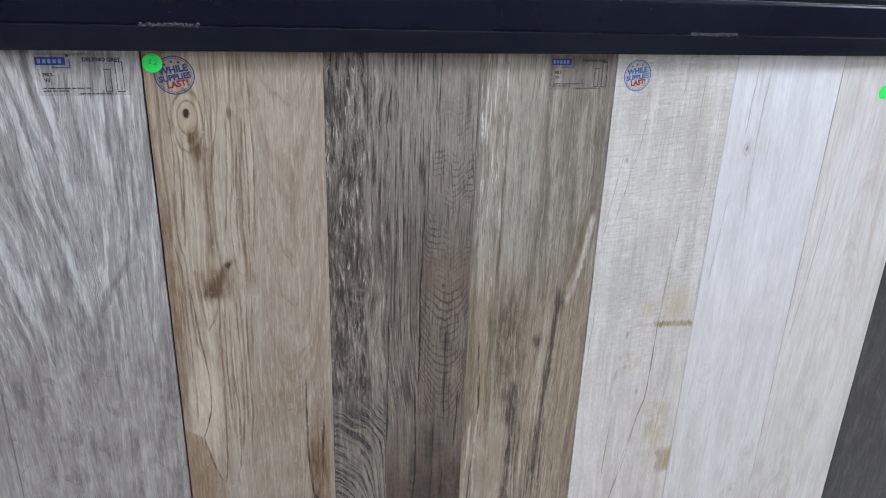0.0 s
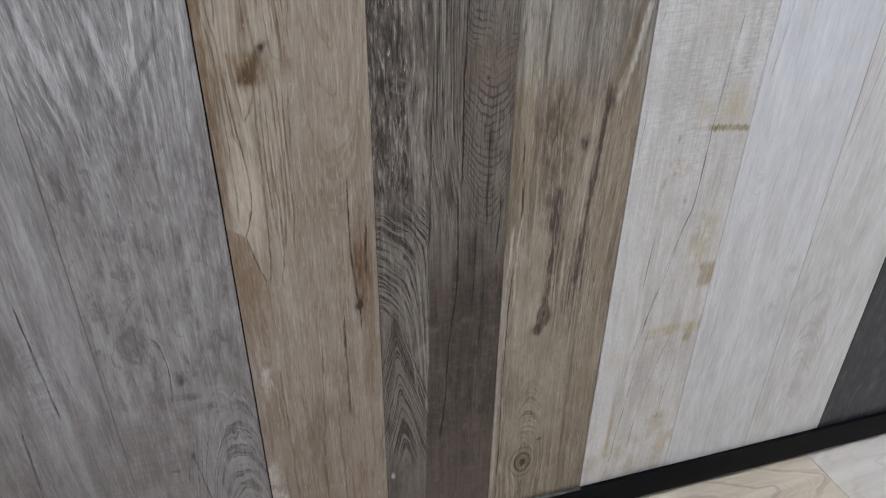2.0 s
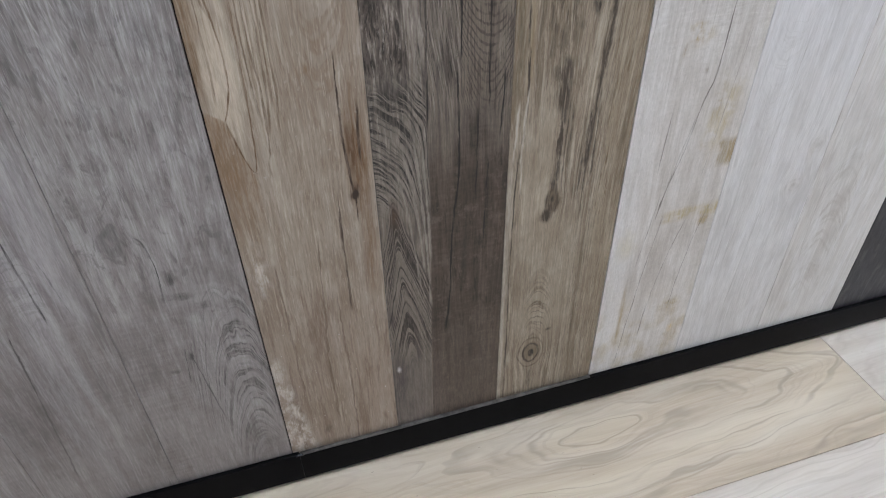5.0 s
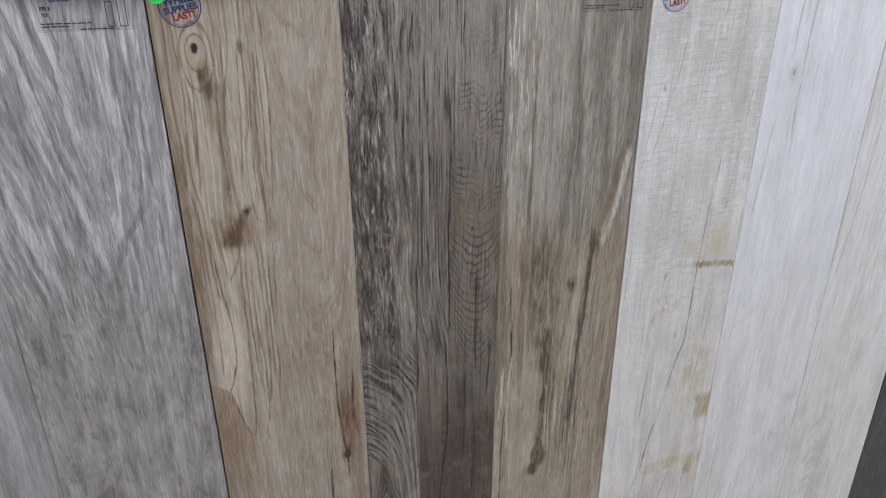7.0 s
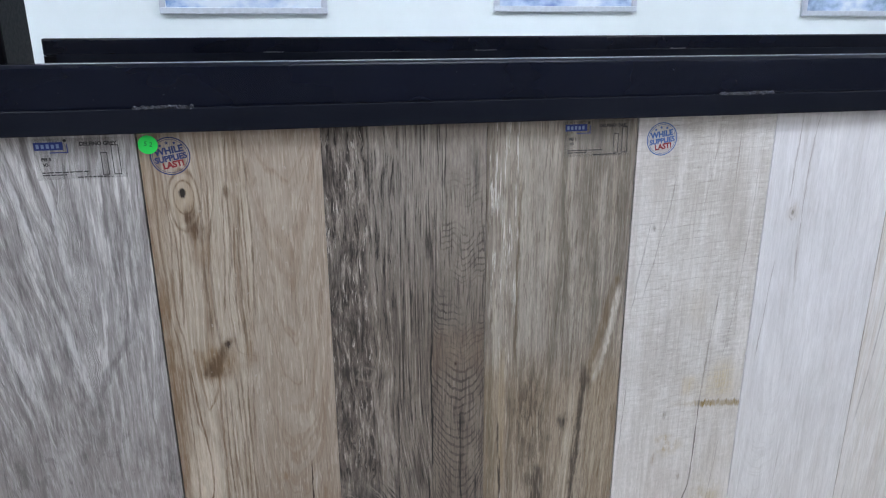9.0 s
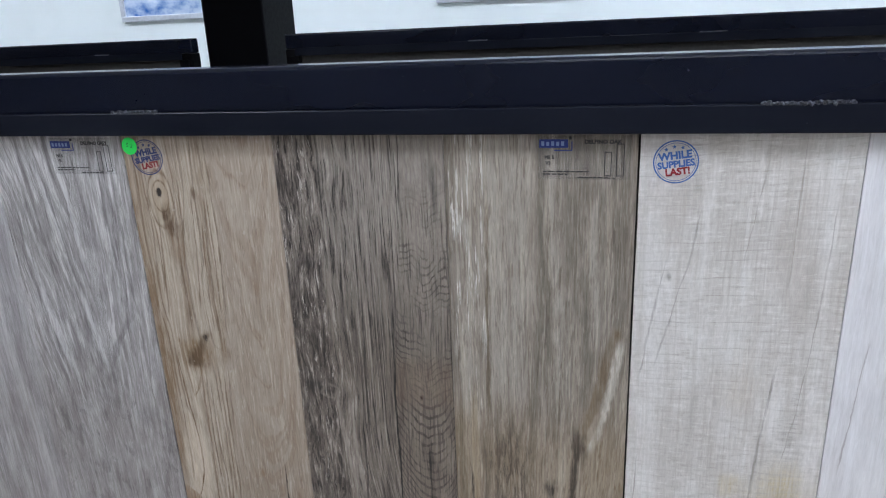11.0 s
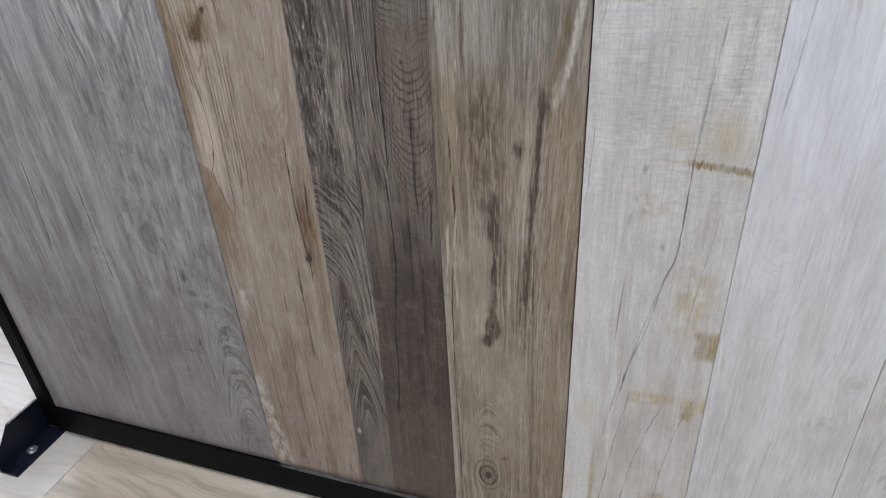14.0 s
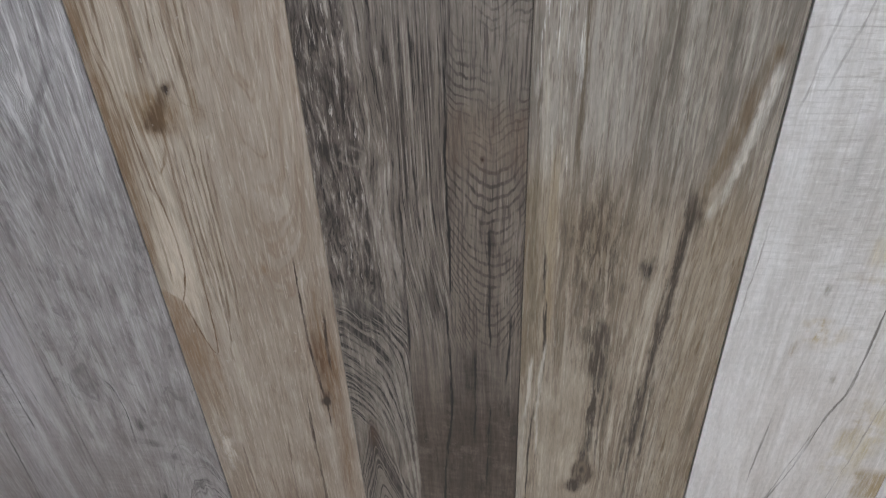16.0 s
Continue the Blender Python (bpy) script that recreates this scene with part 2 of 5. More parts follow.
def grey_tile(kind):
    """Weathered grey boards: 0 and 1 long quiet fibres, 2 with a large V figure and a swirl at the foot."""
    mat, u, _, v = start_tile("weathered_grey_tile")
    s0 = 11.0 + kind * 13.0
    fine = grain(u, v, s0, 300.0, 12.0, 0.02)
    mid = grain(u, v, s0 + 4, 60.0, 3.2, 0.03, 4.0, 0.3)
    cloud = wash(u, v, s0 + 9)
    dark, pale = lin(74, 71, 70), lin(204, 203, 204)
    s = fine * 0.26 + mid * 0.38 + cloud * 0.36
    c = ramp(s, (0.36, lin(108, 102, 100)), (0.50, GREY_M), (0.62, lin(182, 179, 178)))
    # short woolly marks
    wool = noise3(u * 85.0 + mid * 3.0, v * 17.0, s0 + 55, 4.0, 0.62, 0.5)
    wooly = 1.0 if kind == 2 else 0.45
    c = mixc(rng(wool, 0.53, 0.66) * 0.38 * wooly, c, lin(188, 185, 184))
    c = mixc(rng(wool, 0.34, 0.46, 1.0, 0.0) * 0.55 * wooly, c, lin(100, 94, 92))
    # quiet sawn foot, browner, with the weaker light low down put into its colour
    sawn = noise3(u * 18.0, v * 150.0, s0 + 70, 3.0, 0.6)
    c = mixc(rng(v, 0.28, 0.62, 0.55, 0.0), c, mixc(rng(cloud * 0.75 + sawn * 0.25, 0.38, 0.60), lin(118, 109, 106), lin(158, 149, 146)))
    if kind == 2:
        # strokes that lean towards the middle line and end in a V
        bend = (noise3(u * 16.0, v * 5.0, 3.1, 3.0) - 0.5) * 0.03
        f = u + v * 0.165 + bend
        right = rng(u + (noise3(v * 30.0, 1.0, 2.0, 2.0) - 0.5) * 0.02, 0.112, 0.128)
        f = f * (1.0 - right) + (u - v * 0.04 + bend * 0.6) * right
        strokes = noise3(f * 105.0, v * 8.0, right * 3.0 + 8.1, 5.0, 0.68, 0.2)
        thin = noise3(f * 330.0, v * 16.0, right * 3.0 + 9.4, 3.0, 0.6)
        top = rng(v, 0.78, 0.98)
        # paler ground behind the strokes: stronger light near the top is in the colour
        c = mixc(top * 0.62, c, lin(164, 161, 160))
        c = mixc(rng(strokes, 0.50, 0.61) * top * 0.85, c, lin(204, 202, 201))
        c = mixc(rng(strokes, 0.38, 0.48, 1.0, 0.0) * top * 0.78, c, lin(110, 106, 105))
        c = mixc(rng(thin, 0.55, 0.66) * rng(v, 0.62, 0.90) * 0.42, c, lin(210, 209, 209))
        c = mixc(rng(thin, 0.36, 0.45, 1.0, 0.0) * rng(v, 0.62, 0.90) * 0.42, c, lin(102, 99, 98))
        for n, (a, b, ra, rb, k) in enumerate(((0.056, 0.955, 0.012, 0.035, 0.6), (0.066, 0.895, 0.012, 0.035, 0.6), (0.060, 1.065, 0.014, 0.025, 0.4), (0.128, 1.053, 0.016, 0.02, 0.45), (0.118, 0.865, 0.012, 0.03, 0.6), (0.106, 0.825, 0.02, 0.03, 0.55), (0.165, 0.80, 0.03, 0.03, 0.5), (0.03, 0.80, 0.025, 0.05, 0.4))):
            c = mixc(blob(u, v, a, b, ra, rb, 0.8, 4.0 + n) * k, c, lin(104, 100, 99))
        c = mixc(lines(u, v, 61.0, 0.0080, [(0.163, 0.958), (0.150, 0.932), (0.132, 0.905), (0.122, 0.872)], [(0.086, 0.965), (0.097, 0.905), (0.110, 0.850)], wob=0.006) * 0.55, c, lin(108, 104, 103))
        c = mixc(lines(u, v, 62.0, 0.0050, [(0.022, 1.052), (0.049, 0.877)], [(0.095, 0.985), (0.113, 0.875)], [(0.066, 1.15), (0.083, 1.05)], [(0.100, 1.14), (0.111, 1.03)], wob=0.004) * 0.65, c, pale)
        c = mixc(lines(u, v, 63.0, 0.0035, [(0.014, 1.05), (0.040, 0.88)], [(0.074, 1.13), (0.092, 1.00)], [(0.084, 1.00), (0.104, 0.885)], [(0.122, 1.17), (0.128, 1.08)], [(0.158, 1.16), (0.160, 1.02)], [(0.178, 1.12), (0.176, 0.97)], wob=0.003) * 0.6, c, lin(106, 103, 102))
        # mottled middle
        mottle = noise3(u * 42.0, v * 20.0, 31.0, 4.0, 0.62, 0.9)
        c = mixc(rng(mottle, 0.35, 0.46, 1.0, 0.0) * band(v, 0.44, 0.86, 0.05) * 0.5, c, lin(100, 96, 95))
        # swirl: level lines of a warped field
        field = v + (u - 0.163) * (u - 0.163) * 62.0 + (noise3(u * 22.0, v * 8.0, 21.0, 3.0, 0.5) - 0.5) * rng(v, 0.20, 0.42, 0.07, 0.16)
        inside = blob(u, v, 0.150, 0.225, 0.090, 0.27, 0.35, 6.0, 0.45)
        if isinstance(inside, V):
            c = mixc(inside * 0.30, c, lin(160, 156, 154))
            c = mixc(contours(field, 22.0, 40.0, 0.075, u * 5.0) * inside * rng(noise3(u * 60.0, v * 24.0, 24.0, 3.0), 0.34, 0.54, 0.2, 1.0) * 0.9, c, lin(84, 80, 79))
            c = mixc(rng(noise3(field * 60.0, u * 20.0, 23.0, 3.0), 0.52, 0.64) * inside * 0.42, c, lin(184, 181, 180))
        for n, (a, b, ra, rb, k) in enumerate(((0.101, 0.458, 0.008, 0.020, 0.85), (0.110, 0.425, 0.022, 0.010, 0.75), (0.086, 0.428, 0.014, 0.010, 0.6), (0.135, 0.402, 0.018, 0.010, 0.6), (0.094, 0.305, 0.006, 0.016, 0.85), (0.066, 0.279, 0.012, 0.006, 0.65), (0.150, 0.085, 0.018, 0.045, 0.6), (0.165, 0.055, 0.02, 0.03, 0.5))):
            c = mixc(blob(u, v, a, b, ra, rb, 0.7, 2.0 + n) * k, c, dark)
        c = mixc(blob(u, v, 0.118, 0.375, 0.024, 0.022, 0.7, 12.0) * 0.55, c, lin(186, 183, 181))
        c = mixc(lines(u, v, 64.0, 0.0016, [(0.094, 0.31), (0.111, 0.153)], [(0.073, 0.54), (0.088, 0.506), (0.085, 0.424)], [(0.088, 0.32), (0.080, 0.25)]) * 0.8, c, dark)
    else:
        # pale top, the brighter light up there mixed into the print
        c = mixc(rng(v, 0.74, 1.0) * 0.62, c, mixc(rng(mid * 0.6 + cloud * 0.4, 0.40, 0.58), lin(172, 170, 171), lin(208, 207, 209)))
        c = mixc(fibres(u, v, s0 + 33, 170.0, 5.0) * rng(v, 0.3, 0.9, 0.15, 0.35), c, pale)
        broad = noise3((u + v * 0.05) * 30.0, v * 1.6, s0 + 50, 2.0)
        c = mixc(rng(broad, 0.52, 0.64) * 0.45, c, lin(178, 174, 175))
        c = mixc(rng(broad, 0.36, 0.47, 1.0, 0.0) * 0.42, c, lin(112, 108, 107))
    c = mixc(fibres(u, v, s0 + 30, 330.0, 14.0) * rng(v, 0.4, 0.8, 0.16, 0.26), c, lin(106, 102, 101))
    c = mixc(pores(u, v, s0 + 31, 480.0, 34.0) * rng(v, 0.45, 0.8, 0.14, 0.28), c, lin(104, 101, 100))
    c = mixc(pores(u, v, s0 + 32, 440.0, 30.0, 0.57, 0.64) * rng(v, 0.45, 0.8, 0.10, 0.22), c, lin(198, 196, 196))
    if kind == 1:
        c = mixc(lines(u, v, 8.0, 0.0019, [(0.128, 0.625), (0.131, 0.52), (0.134, 0.429)], [(0.082, 0.42), (0.073, 0.272), (0.063, 0.094)], [(0.158, 0.53), (0.167, 0.431)], [(0.02, 0.66), (0.008, 0.484)]) * 0.9, c, dark)
        c = mixc(lines(u, v, 9.0, 0.0022, [(0.108, 1.19), (0.112, 1.07)], [(0.090, 0.99), (0.066, 0.80)], [(0.118, 1.00), (0.098, 0.84)], [(0.18, 0.86), (0.186, 0.70)], wob=0.003) * 0.5, c, lin(112, 109, 109))
        c = mixc(blob(u, v, 0.110, 1.090, 0.012, 0.06, 0.5, 2.8) * 0.4, c, lin(132, 129, 129))
        c = mixc(blob(u, v, 0.110, 1.058, 0.0090, 0.018, 0.4, 2.2) * 1.0, c, lin(88, 84, 83))
        c = mixc(blob(u, v, 0.051, 0.817, 0.004, 0.009, 0.5, 3.0) * 0.9, c, lin(50, 48, 47))
        c = mixc(lines(u, v, 10.0, 0.012, [(0.175, 0.80), (0.160, 0.62), (0.180, 0.42)], wob=0.004, broken=0.8) * 0.35, c, lin(182, 178, 180))
        c = mixc(blob(u, v, 0.170, 0.58, 0.032, 0.26, 0.4, 9.4) * 0.5, c, lin(178, 173, 174))
        c = mixc(blob(u, v, 0.06, 0.26, 0.10, 0.20, 0.7, 9.6) * 0.7, c, lin(104, 96, 93))
        arcs = v + (u - 0.125) * (u - 0.125) * 20.0 + (noise3(u * 30.0, v * 14.0, 19.0, 3.0) - 0.5) * 0.05
        c = mixc(contours(arcs, 20.0, 60.0, 0.05, u * 8.0) * blob(u, v, 0.125, 0.50, 0.05, 0.14, 0.4, 9.0) * 0.35, c, lin(104, 100, 99))
    elif kind == 0:
        c = mixc(blob(u, v, 0.12, 0.865, 0.055, 0.13, 0.8, 3.0) * 0.62, c, lin(98, 97, 95))
        c = mixc(blob(u, v, 0.158, 0.825, 0.014, 0.03, 0.6, 3.0) * 0.6, c, dark)
        c = mixc(blob(u, v, 0.14, 0.67, 0.05, 0.08, 0.8, 5.0) * 0.45, c, lin(105, 103, 101))
        c = mixc(blob(u, v, 0.11, 1.08, 0.03, 0.08, 0.8, 6.0) * 0.45, c, lin(112, 110, 110))
        c = mixc(lines(u, v, 14.0, 0.0018, [(0.10, 1.15), (0.13, 0.95)], [(0.155, 0.42), (0.16, 0.20)]) * 0.7, c, dark)
    # foot toned down again, for light that falls off downwards
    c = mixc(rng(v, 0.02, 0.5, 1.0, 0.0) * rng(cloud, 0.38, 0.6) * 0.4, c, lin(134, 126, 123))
    c = crisp(c, u, v, s0 + 60, 0.10, 400.0, 52.0)
    return tile_finish(mat, c, fine * 0.6 + mid * 0.4)


def oak_tile():
    """Warm brown boards with knots, two strips side by side."""
    mat, u, _, v = start_tile("warm_oak_tile")
    push = part_round(u, v, 0.041, 1.110, 0.022, 0.055, -0.55) + part_round(u, v, 0.072, 0.925, 0.03, 0.05, -0.35) + part_round(u, v, 0.172, 0.543, 0.02, 0.06, -0.6)
    uu = u + push
    fine = grain(uu, v, 41.0, 330.0, 10.0, 0.012)
    mid = grain(uu, v, 44.0, 70.0, 1.8, 0.014)
    cloud = wash(u, v, 47.0)
    left = rng(u - curve_u(v, [(0.113, 1.21), (0.113, 1.076), (0.110, 0.99), (0.100, 0.911), (0.091, 0.834), (0.092, 0.72), (0.096, 0.60), (0.10, -0.01)]), -0.0015, 0.0015, 1.0, 0.0) * rng(v, 0.60, 0.74)
    s = fine * 0.22 + mid * 0.36 + cloud * 0.42
    c = ramp(s, (0.36, lin(126, 110, 92)), (0.47, lin(152, 138, 123)), (0.56, lin(170, 158, 144)), (0.68, lin(196, 187, 175)))
    c = mixc((1.0 - left) * rng(v, 0.55, 0.75) * 0.32, c, mixc(rng(v, 0.80, 1.1), lin(158, 145, 131), lin(178, 166, 153)))
    c = mixc(left * 0.45, c, ramp(s, (0.36, lin(144, 129, 110)), (0.50, lin(184, 172, 155)), (0.66, lin(210, 201, 186))))
    # long year lines of the left strip
    year = noise3(uu * 230.0, v * 1.6, 51.0, 4.0, 0.62)
    c = mixc(left * rng(year, 0.38, 0.48, 1.0, 0.0) * 0.55, c, lin(128, 107, 85))
    c = mixc(left * rng(year, 0.54, 0.62) * 0.42, c, lin(204, 193, 176))
    # smoother right strip with faint tall arches
    tall = v + (u - 0.150) * (u - 0.150) * -95.0 + (noise3(u * 18.0, v * 5.0, 56.0, 3.0) - 0.5) * 0.16
    c = mixc(contours(tall, 55.0, 20.0, 0.06, u * 5.0) * (1.0 - left) * rng(v, 0.55, 0.75) * 0.42, c, lin(130, 108, 88))
    c = mixc(fibres(uu, v, 46.0, 420.0, 12.0) * 0.20, c, lin(124, 106, 88))
    c = mixc(pores(uu, v, 45.0, 480.0, 34.0) * 0.34, c, lin(120, 102, 86))
    c = mixc(pores(uu, v, 48.0, 460.0, 34.0, 0.58, 0.65) * 0.30, c, lin(204, 194, 182))
    c = mixc(fibres(uu, v, 49.0, 260.0, 7.0) * 0.24, c, lin(208, 197, 181))
    brown, dark = lin(122, 96, 68), lin(58, 44, 34)
    streaky = rng(noise3(uu * 150.0, v * 9.0, 57.0, 4.0, 0.66), 0.34, 0.56, 0.55, 1.0)
    # brown margin and the drop-shaped figure
    margin = rng(u + (noise3(u * 60.0, v * 14.0, 4.0, 4.0) - 0.5) * 0.03, 0.008, 0.024, 1.0, 0.0)
    c = mixc(margin * band(v, 0.72, 1.02, 0.03) * streaky * 0.85, c, lin(118, 95, 70))
    c = mixc(rng(u, 0.0, 0.030, 1.0, 0.0) * band(v, 1.03, 1.20, 0.02) * 0.40, c, brown)
    mottle = noise3(u * 90.0, v * 24.0, 58.0, 4.0, 0.6)
    c = mixc(blob(u, v, 0.030, 0.735, 0.026, 0.095, 0.2, 1.0, 0.35) * 0.75, c, lin(203, 190, 172))
    drop_edge = curve_u(v, [(0.0, 0.705), (0.010, 0.694), (0.024, 0.680), (0.034, 0.636), (0.043, 0.608), (0.046, 0.58), (0.030, 0.42)])
    under = rng(u - drop_edge + (mottle - 0.5) * 0.006, -0.0025, 0.0025, 1.0, 0.0) * rng(v, 0.43, 0.62) * rng(v, 0.694, 0.704, 1.0, 0.0)
    c = mixc(under * rng(mottle, 0.25, 0.62, 0.45, 1.0) * 0.75, c, lin(130, 105, 79))
    c = mixc(lines(u, v, 17.0, 0.0016, [(0.024, 0.682), (0.034, 0.636), (0.043, 0.608), (0.046, 0.605)], [(0.060, 0.92), (0.057, 0.843), (0.056, 0.767), (0.052, 0.66), (0.049, 0.618), (0.045, 0.606)], [(0.026, 0.90), (0.031, 0.838), (0.037, 0.785), (0.038, 0.747), (0.032, 0.71), (0.023, 0.683)], wob=0.001, broken=0.7, ends=0.006) * 0.85, c, lin(104, 80, 56))
    # drawn lines beside the knots
    c = mixc(lines(u, v, 18.0, 0.0022, [(0.112, 1.195), (0.112, 1.129), (0.113, 1.076), (0.110, 1.0), (0.106, 0.947)], [(0.095, 1.195), (0.089, 1.123), (0.088, 1.05), (0.081, 1.001), (0.081, 0.95), (0.092, 0.918)], [(0.077, 1.195), (0.075, 1.131), (0.065, 1.065), (0.063, 1.01), (0.063, 0.952), (0.068, 0.929)], [(0.102, 1.117), (0.097, 1.049), (0.095, 0.993), (0.096, 0.933)], [(0.063, 1.14), (0.056, 1.046), (0.056, 0.996), (0.056, 0.953)]) * 0.56, c, lin(92, 74, 56))
    c = mixc(lines(u, v, 19.0, 0.0016, [(0.095, 1.09), (0.089, 1.008), (0.089, 0.949)], [(0.034, 1.09), (0.031, 1.048), (0.027, 0.999), (0.025, 0.964)], [(0.104, 1.19), (0.105, 1.09), (0.102, 0.97)], [(0.070, 1.19), (0.068, 1.12), (0.060, 1.03)], [(0.084, 1.12), (0.080, 1.05), (0.074, 0.98)]) * 0.65, c, lin(104, 84, 64))
    c = mixc(lines(u, v, 20.0, 0.0018, [(0.012, 1.19), (0.012, 1.134), (0.010, 1.07), (0.012, 1.022), (0.012, 0.98), (0.018, 0.928), (0.019, 0.851), (0.020, 0.77), (0.018, 0.71)], [(0.021, 1.19), (0.020, 1.134), (0.023, 1.095), (0.021, 1.048), (0.018, 0.986), (0.024, 0.934), (0.025, 0.866), (0.031, 0.817)], [(0.027, 1.18), (0.024, 1.12), (0.028, 1.06), (0.023, 0.99)]) * 0.58, c, lin(104, 83, 62))
    c = mixc(lines(u, v, 21.0, 0.0019, [(0.076, 0.905), (0.080, 0.826), (0.080, 0.759), (0.074, 0.66)], [(0.066, 0.90), (0.063, 0.828), (0.062, 0.762), (0.066, 0.68)], [(0.092, 0.89), (0.090, 0.807), (0.090, 0.731), (0.086, 0.66)], [(0.099, 0.895), (0.096, 0.807)], [(0.084, 0.90), (0.085, 0.80), (0.083, 0.70)], [(0.070, 0.867), (0.069, 0.787), (0.072, 0.705), (0.067, 0.623)]) * 0.62, c, lin(98, 79, 60))
    c = mixc(lines(u, v, 22.0, 0.0030, [(0.033, 0.93), (0.037, 0.887), (0.042, 0.845)], [(0.066, 0.92), (0.062, 0.899), (0.052, 0.862), (0.043, 0.845)], ends=0.004) * 0.6, c, lin(120, 97, 70))
    # knots
    c = mixc(blob(u, v, 0.042, 1.117, 0.020, 0.042, 0.2, 3.0, 0.3) * 0.55, c, lin(168, 150, 126))
    for k, (a, b, ra, rb) in enumerate(((0.042, 1.116, 0.017, 0.036), (0.042, 1.120, 0.011, 0.020))):
        ring = vsqrt((u - a) * (u - a) * (1 / ra ** 2) + (v - b) * (v - b) * (1 / rb ** 2)) + (noise3(u * 70.0, v * 30.0, 6.0 + k, 2.0) - 0.5) * 0.3
        if abs(b - (SECTION[0] + SECTION[1]) / 2) < 0.25:
            c = mixc(band(ring, 0.94, 1.06, 0.08) * 0.75, c, lin(104, 82, 58))
    c = mixc(blob(u, v, 0.045, 1.098, 0.016, 0.020, 0.6, 4.0) * streaky * 1.0, c, lin(90, 70, 50))
    c = mixc(blob(u, v, 0.050, 1.080, 0.016, 0.022, 0.8, 4.3) * streaky * 1.0, c, lin(88, 67, 48))
    c = mixc(blob(u, v, 0.049, 1.055, 0.018, 0.03, 0.8, 4.6) * streaky * 0.5, c, lin(120, 98, 74))
    c = mixc(blob(u, v, 0.041, 1.125, 0.0052, 0.0072, 0.2, 5.0, 0.4) * 1.4, c, lin(34, 28, 25))
    c = mixc(blob(u, v, 0.089, 1.124, 0.005, 0.012, 0.5, 6.0) * 0.8, c, lin(92, 72, 52))
    c = mixc(blob(u, v, 0.060, 0.908, 0.040, 0.040, 0.6, 7.0) * streaky * 1.0, c, lin(118, 95, 67))
    c = mixc(blob(u, v, 0.054, 0.900, 0.020, 0.020, 0.8, 8.0) * streaky * 1.05, c, lin(84, 65, 45))
    c = mixc(blob(u, v, 0.066, 0.922, 0.011, 0.014, 0.7, 8.2) * 0.7, c, lin(84, 65, 45))
    c = mixc(blob(u, v, 0.097, 0.912, 0.014, 0.026, 0.9, 8.5) * streaky * 0.6, c, lin(110, 89, 64))
    c = mixc(lines(u, v, 23.0, 0.0085, [(0.076, 0.940), (0.067, 0.920), (0.052, 0.893)], wob=0.003, ends=0.006) * streaky * 0.85, c, lin(92, 72, 50))
    c = mixc(blob(u, v, 0.073, 0.933, 0.0058, 0.0070, 0.5, 9.0, 0.2) * 1.2, c, dark)
    # dark tongue with the lower knot
    c = mixc(blob(u, v, 0.180, 0.600, 0.026, 0.135, 0.5, 10.0, 0.2) * streaky * 0.95, c, lin(112, 85, 58))
    c = mixc(blob(u, v, 0.172, 0.620, 0.010, 0.075, 0.5, 10.2) * streaky * 0.7, c, lin(92, 67, 45))
    c = mixc(blob(u, v, 0.172, 0.546, 0.013, 0.026, 0.7, 10.5) * streaky * 1.0, c, lin(70, 51, 35))
    c = mixc(blob(u, v, 0.184, 0.43, 0.016, 0.12, 0.6, 10.7) * streaky * 0.75, c, lin(118, 92, 66))
    c = mixc(blob(u, v, 0.172, 0.543, 0.0075, 0.0100, 0.4, 11.0, 0.3) * 1.3, c, dark)
    c = mixc(lines(u, v, 12.0, 0.0024, [(0.164, 0.748), (0.163, 0.678), (0.164, 0.626), (0.170, 0.551)], [(0.172, 0.545), (0.172, 0.50)], [(0.147, 0.545), (0.145, 0.442), (0.145, 0.330)], [(0.186, 0.68), (0.184, 0.60)]) * 0.9, c, dark)
    c = mixc(blob(u, v, 0.128, 0.735, 0.010, 0.012, 0.6, 11.5) * 0.5, c, lin(132, 108, 84))
    # foot: dull, streaked, with pale scuffs
    c = mixc(rng(v, 0.10, 0.52, 1.0, 0.0) * rng(cloud, 0.36, 0.58, 0.35, 1.0) * 0.55, c, lin(150, 131, 117))
    c = mixc(rng(v, 0.30, 0.56, 1.0, 0.0) * rng(noise3(u * 60.0, v * 5.0, 63.0, 4.0, 0.65, 0.3), 0.48, 0.62) * 0.55, c, lin(114, 95, 80))
    c = mixc(lines(u, v, 15.0, 0.0026, [(0.109, 0.471), (0.102, 0.337), (0.095, 0.208), (0.096, 0.06)], [(0.124, 0.36), (0.127, 0.17), (0.125, 0.0)], [(0.042, 0.44), (0.044, 0.302), (0.045, 0.16)], wob=0.004) * 0.6, c, lin(98, 80, 66))
    pale = lin(200, 192, 184)
    scuff = rng(noise3(u * 70.0, v * 34.0, 77.0, 4.0, 0.7), 0.40, 0.62)
    c = mixc(blob(u, v, 0.020, 0.435, 0.022, 0.07, 0.6, 30.0) * scuff * 0.9, c, pale)
    c = mixc(rng(u - (0.27 - v) * 0.13, 0.004, 0.022, 1.0, 0.0) * band(v, 0.0, 0.25, 0.02) * scuff * 0.95, c, pale)
    specks = rng(noise3(u * 150.0, v * 110.0, 78.0, 2.0), 0.70, 0.75)
    c = mixc(specks * rng(v, 0.3, 0.5, 0.7, 0.25), c, lin(206, 200, 194))
    c = mixc(blob(u, v, 0.072, 0.045, 0.012, 0.02, 0.8, 31.0) * 0.6, c, lin(94, 80, 70))
    c = crisp(c, uu, v, 59.0, 0.10, 400.0, 46.0)
    return tile_finish(mat, c, fine * 0.5 + mid * 0.5)


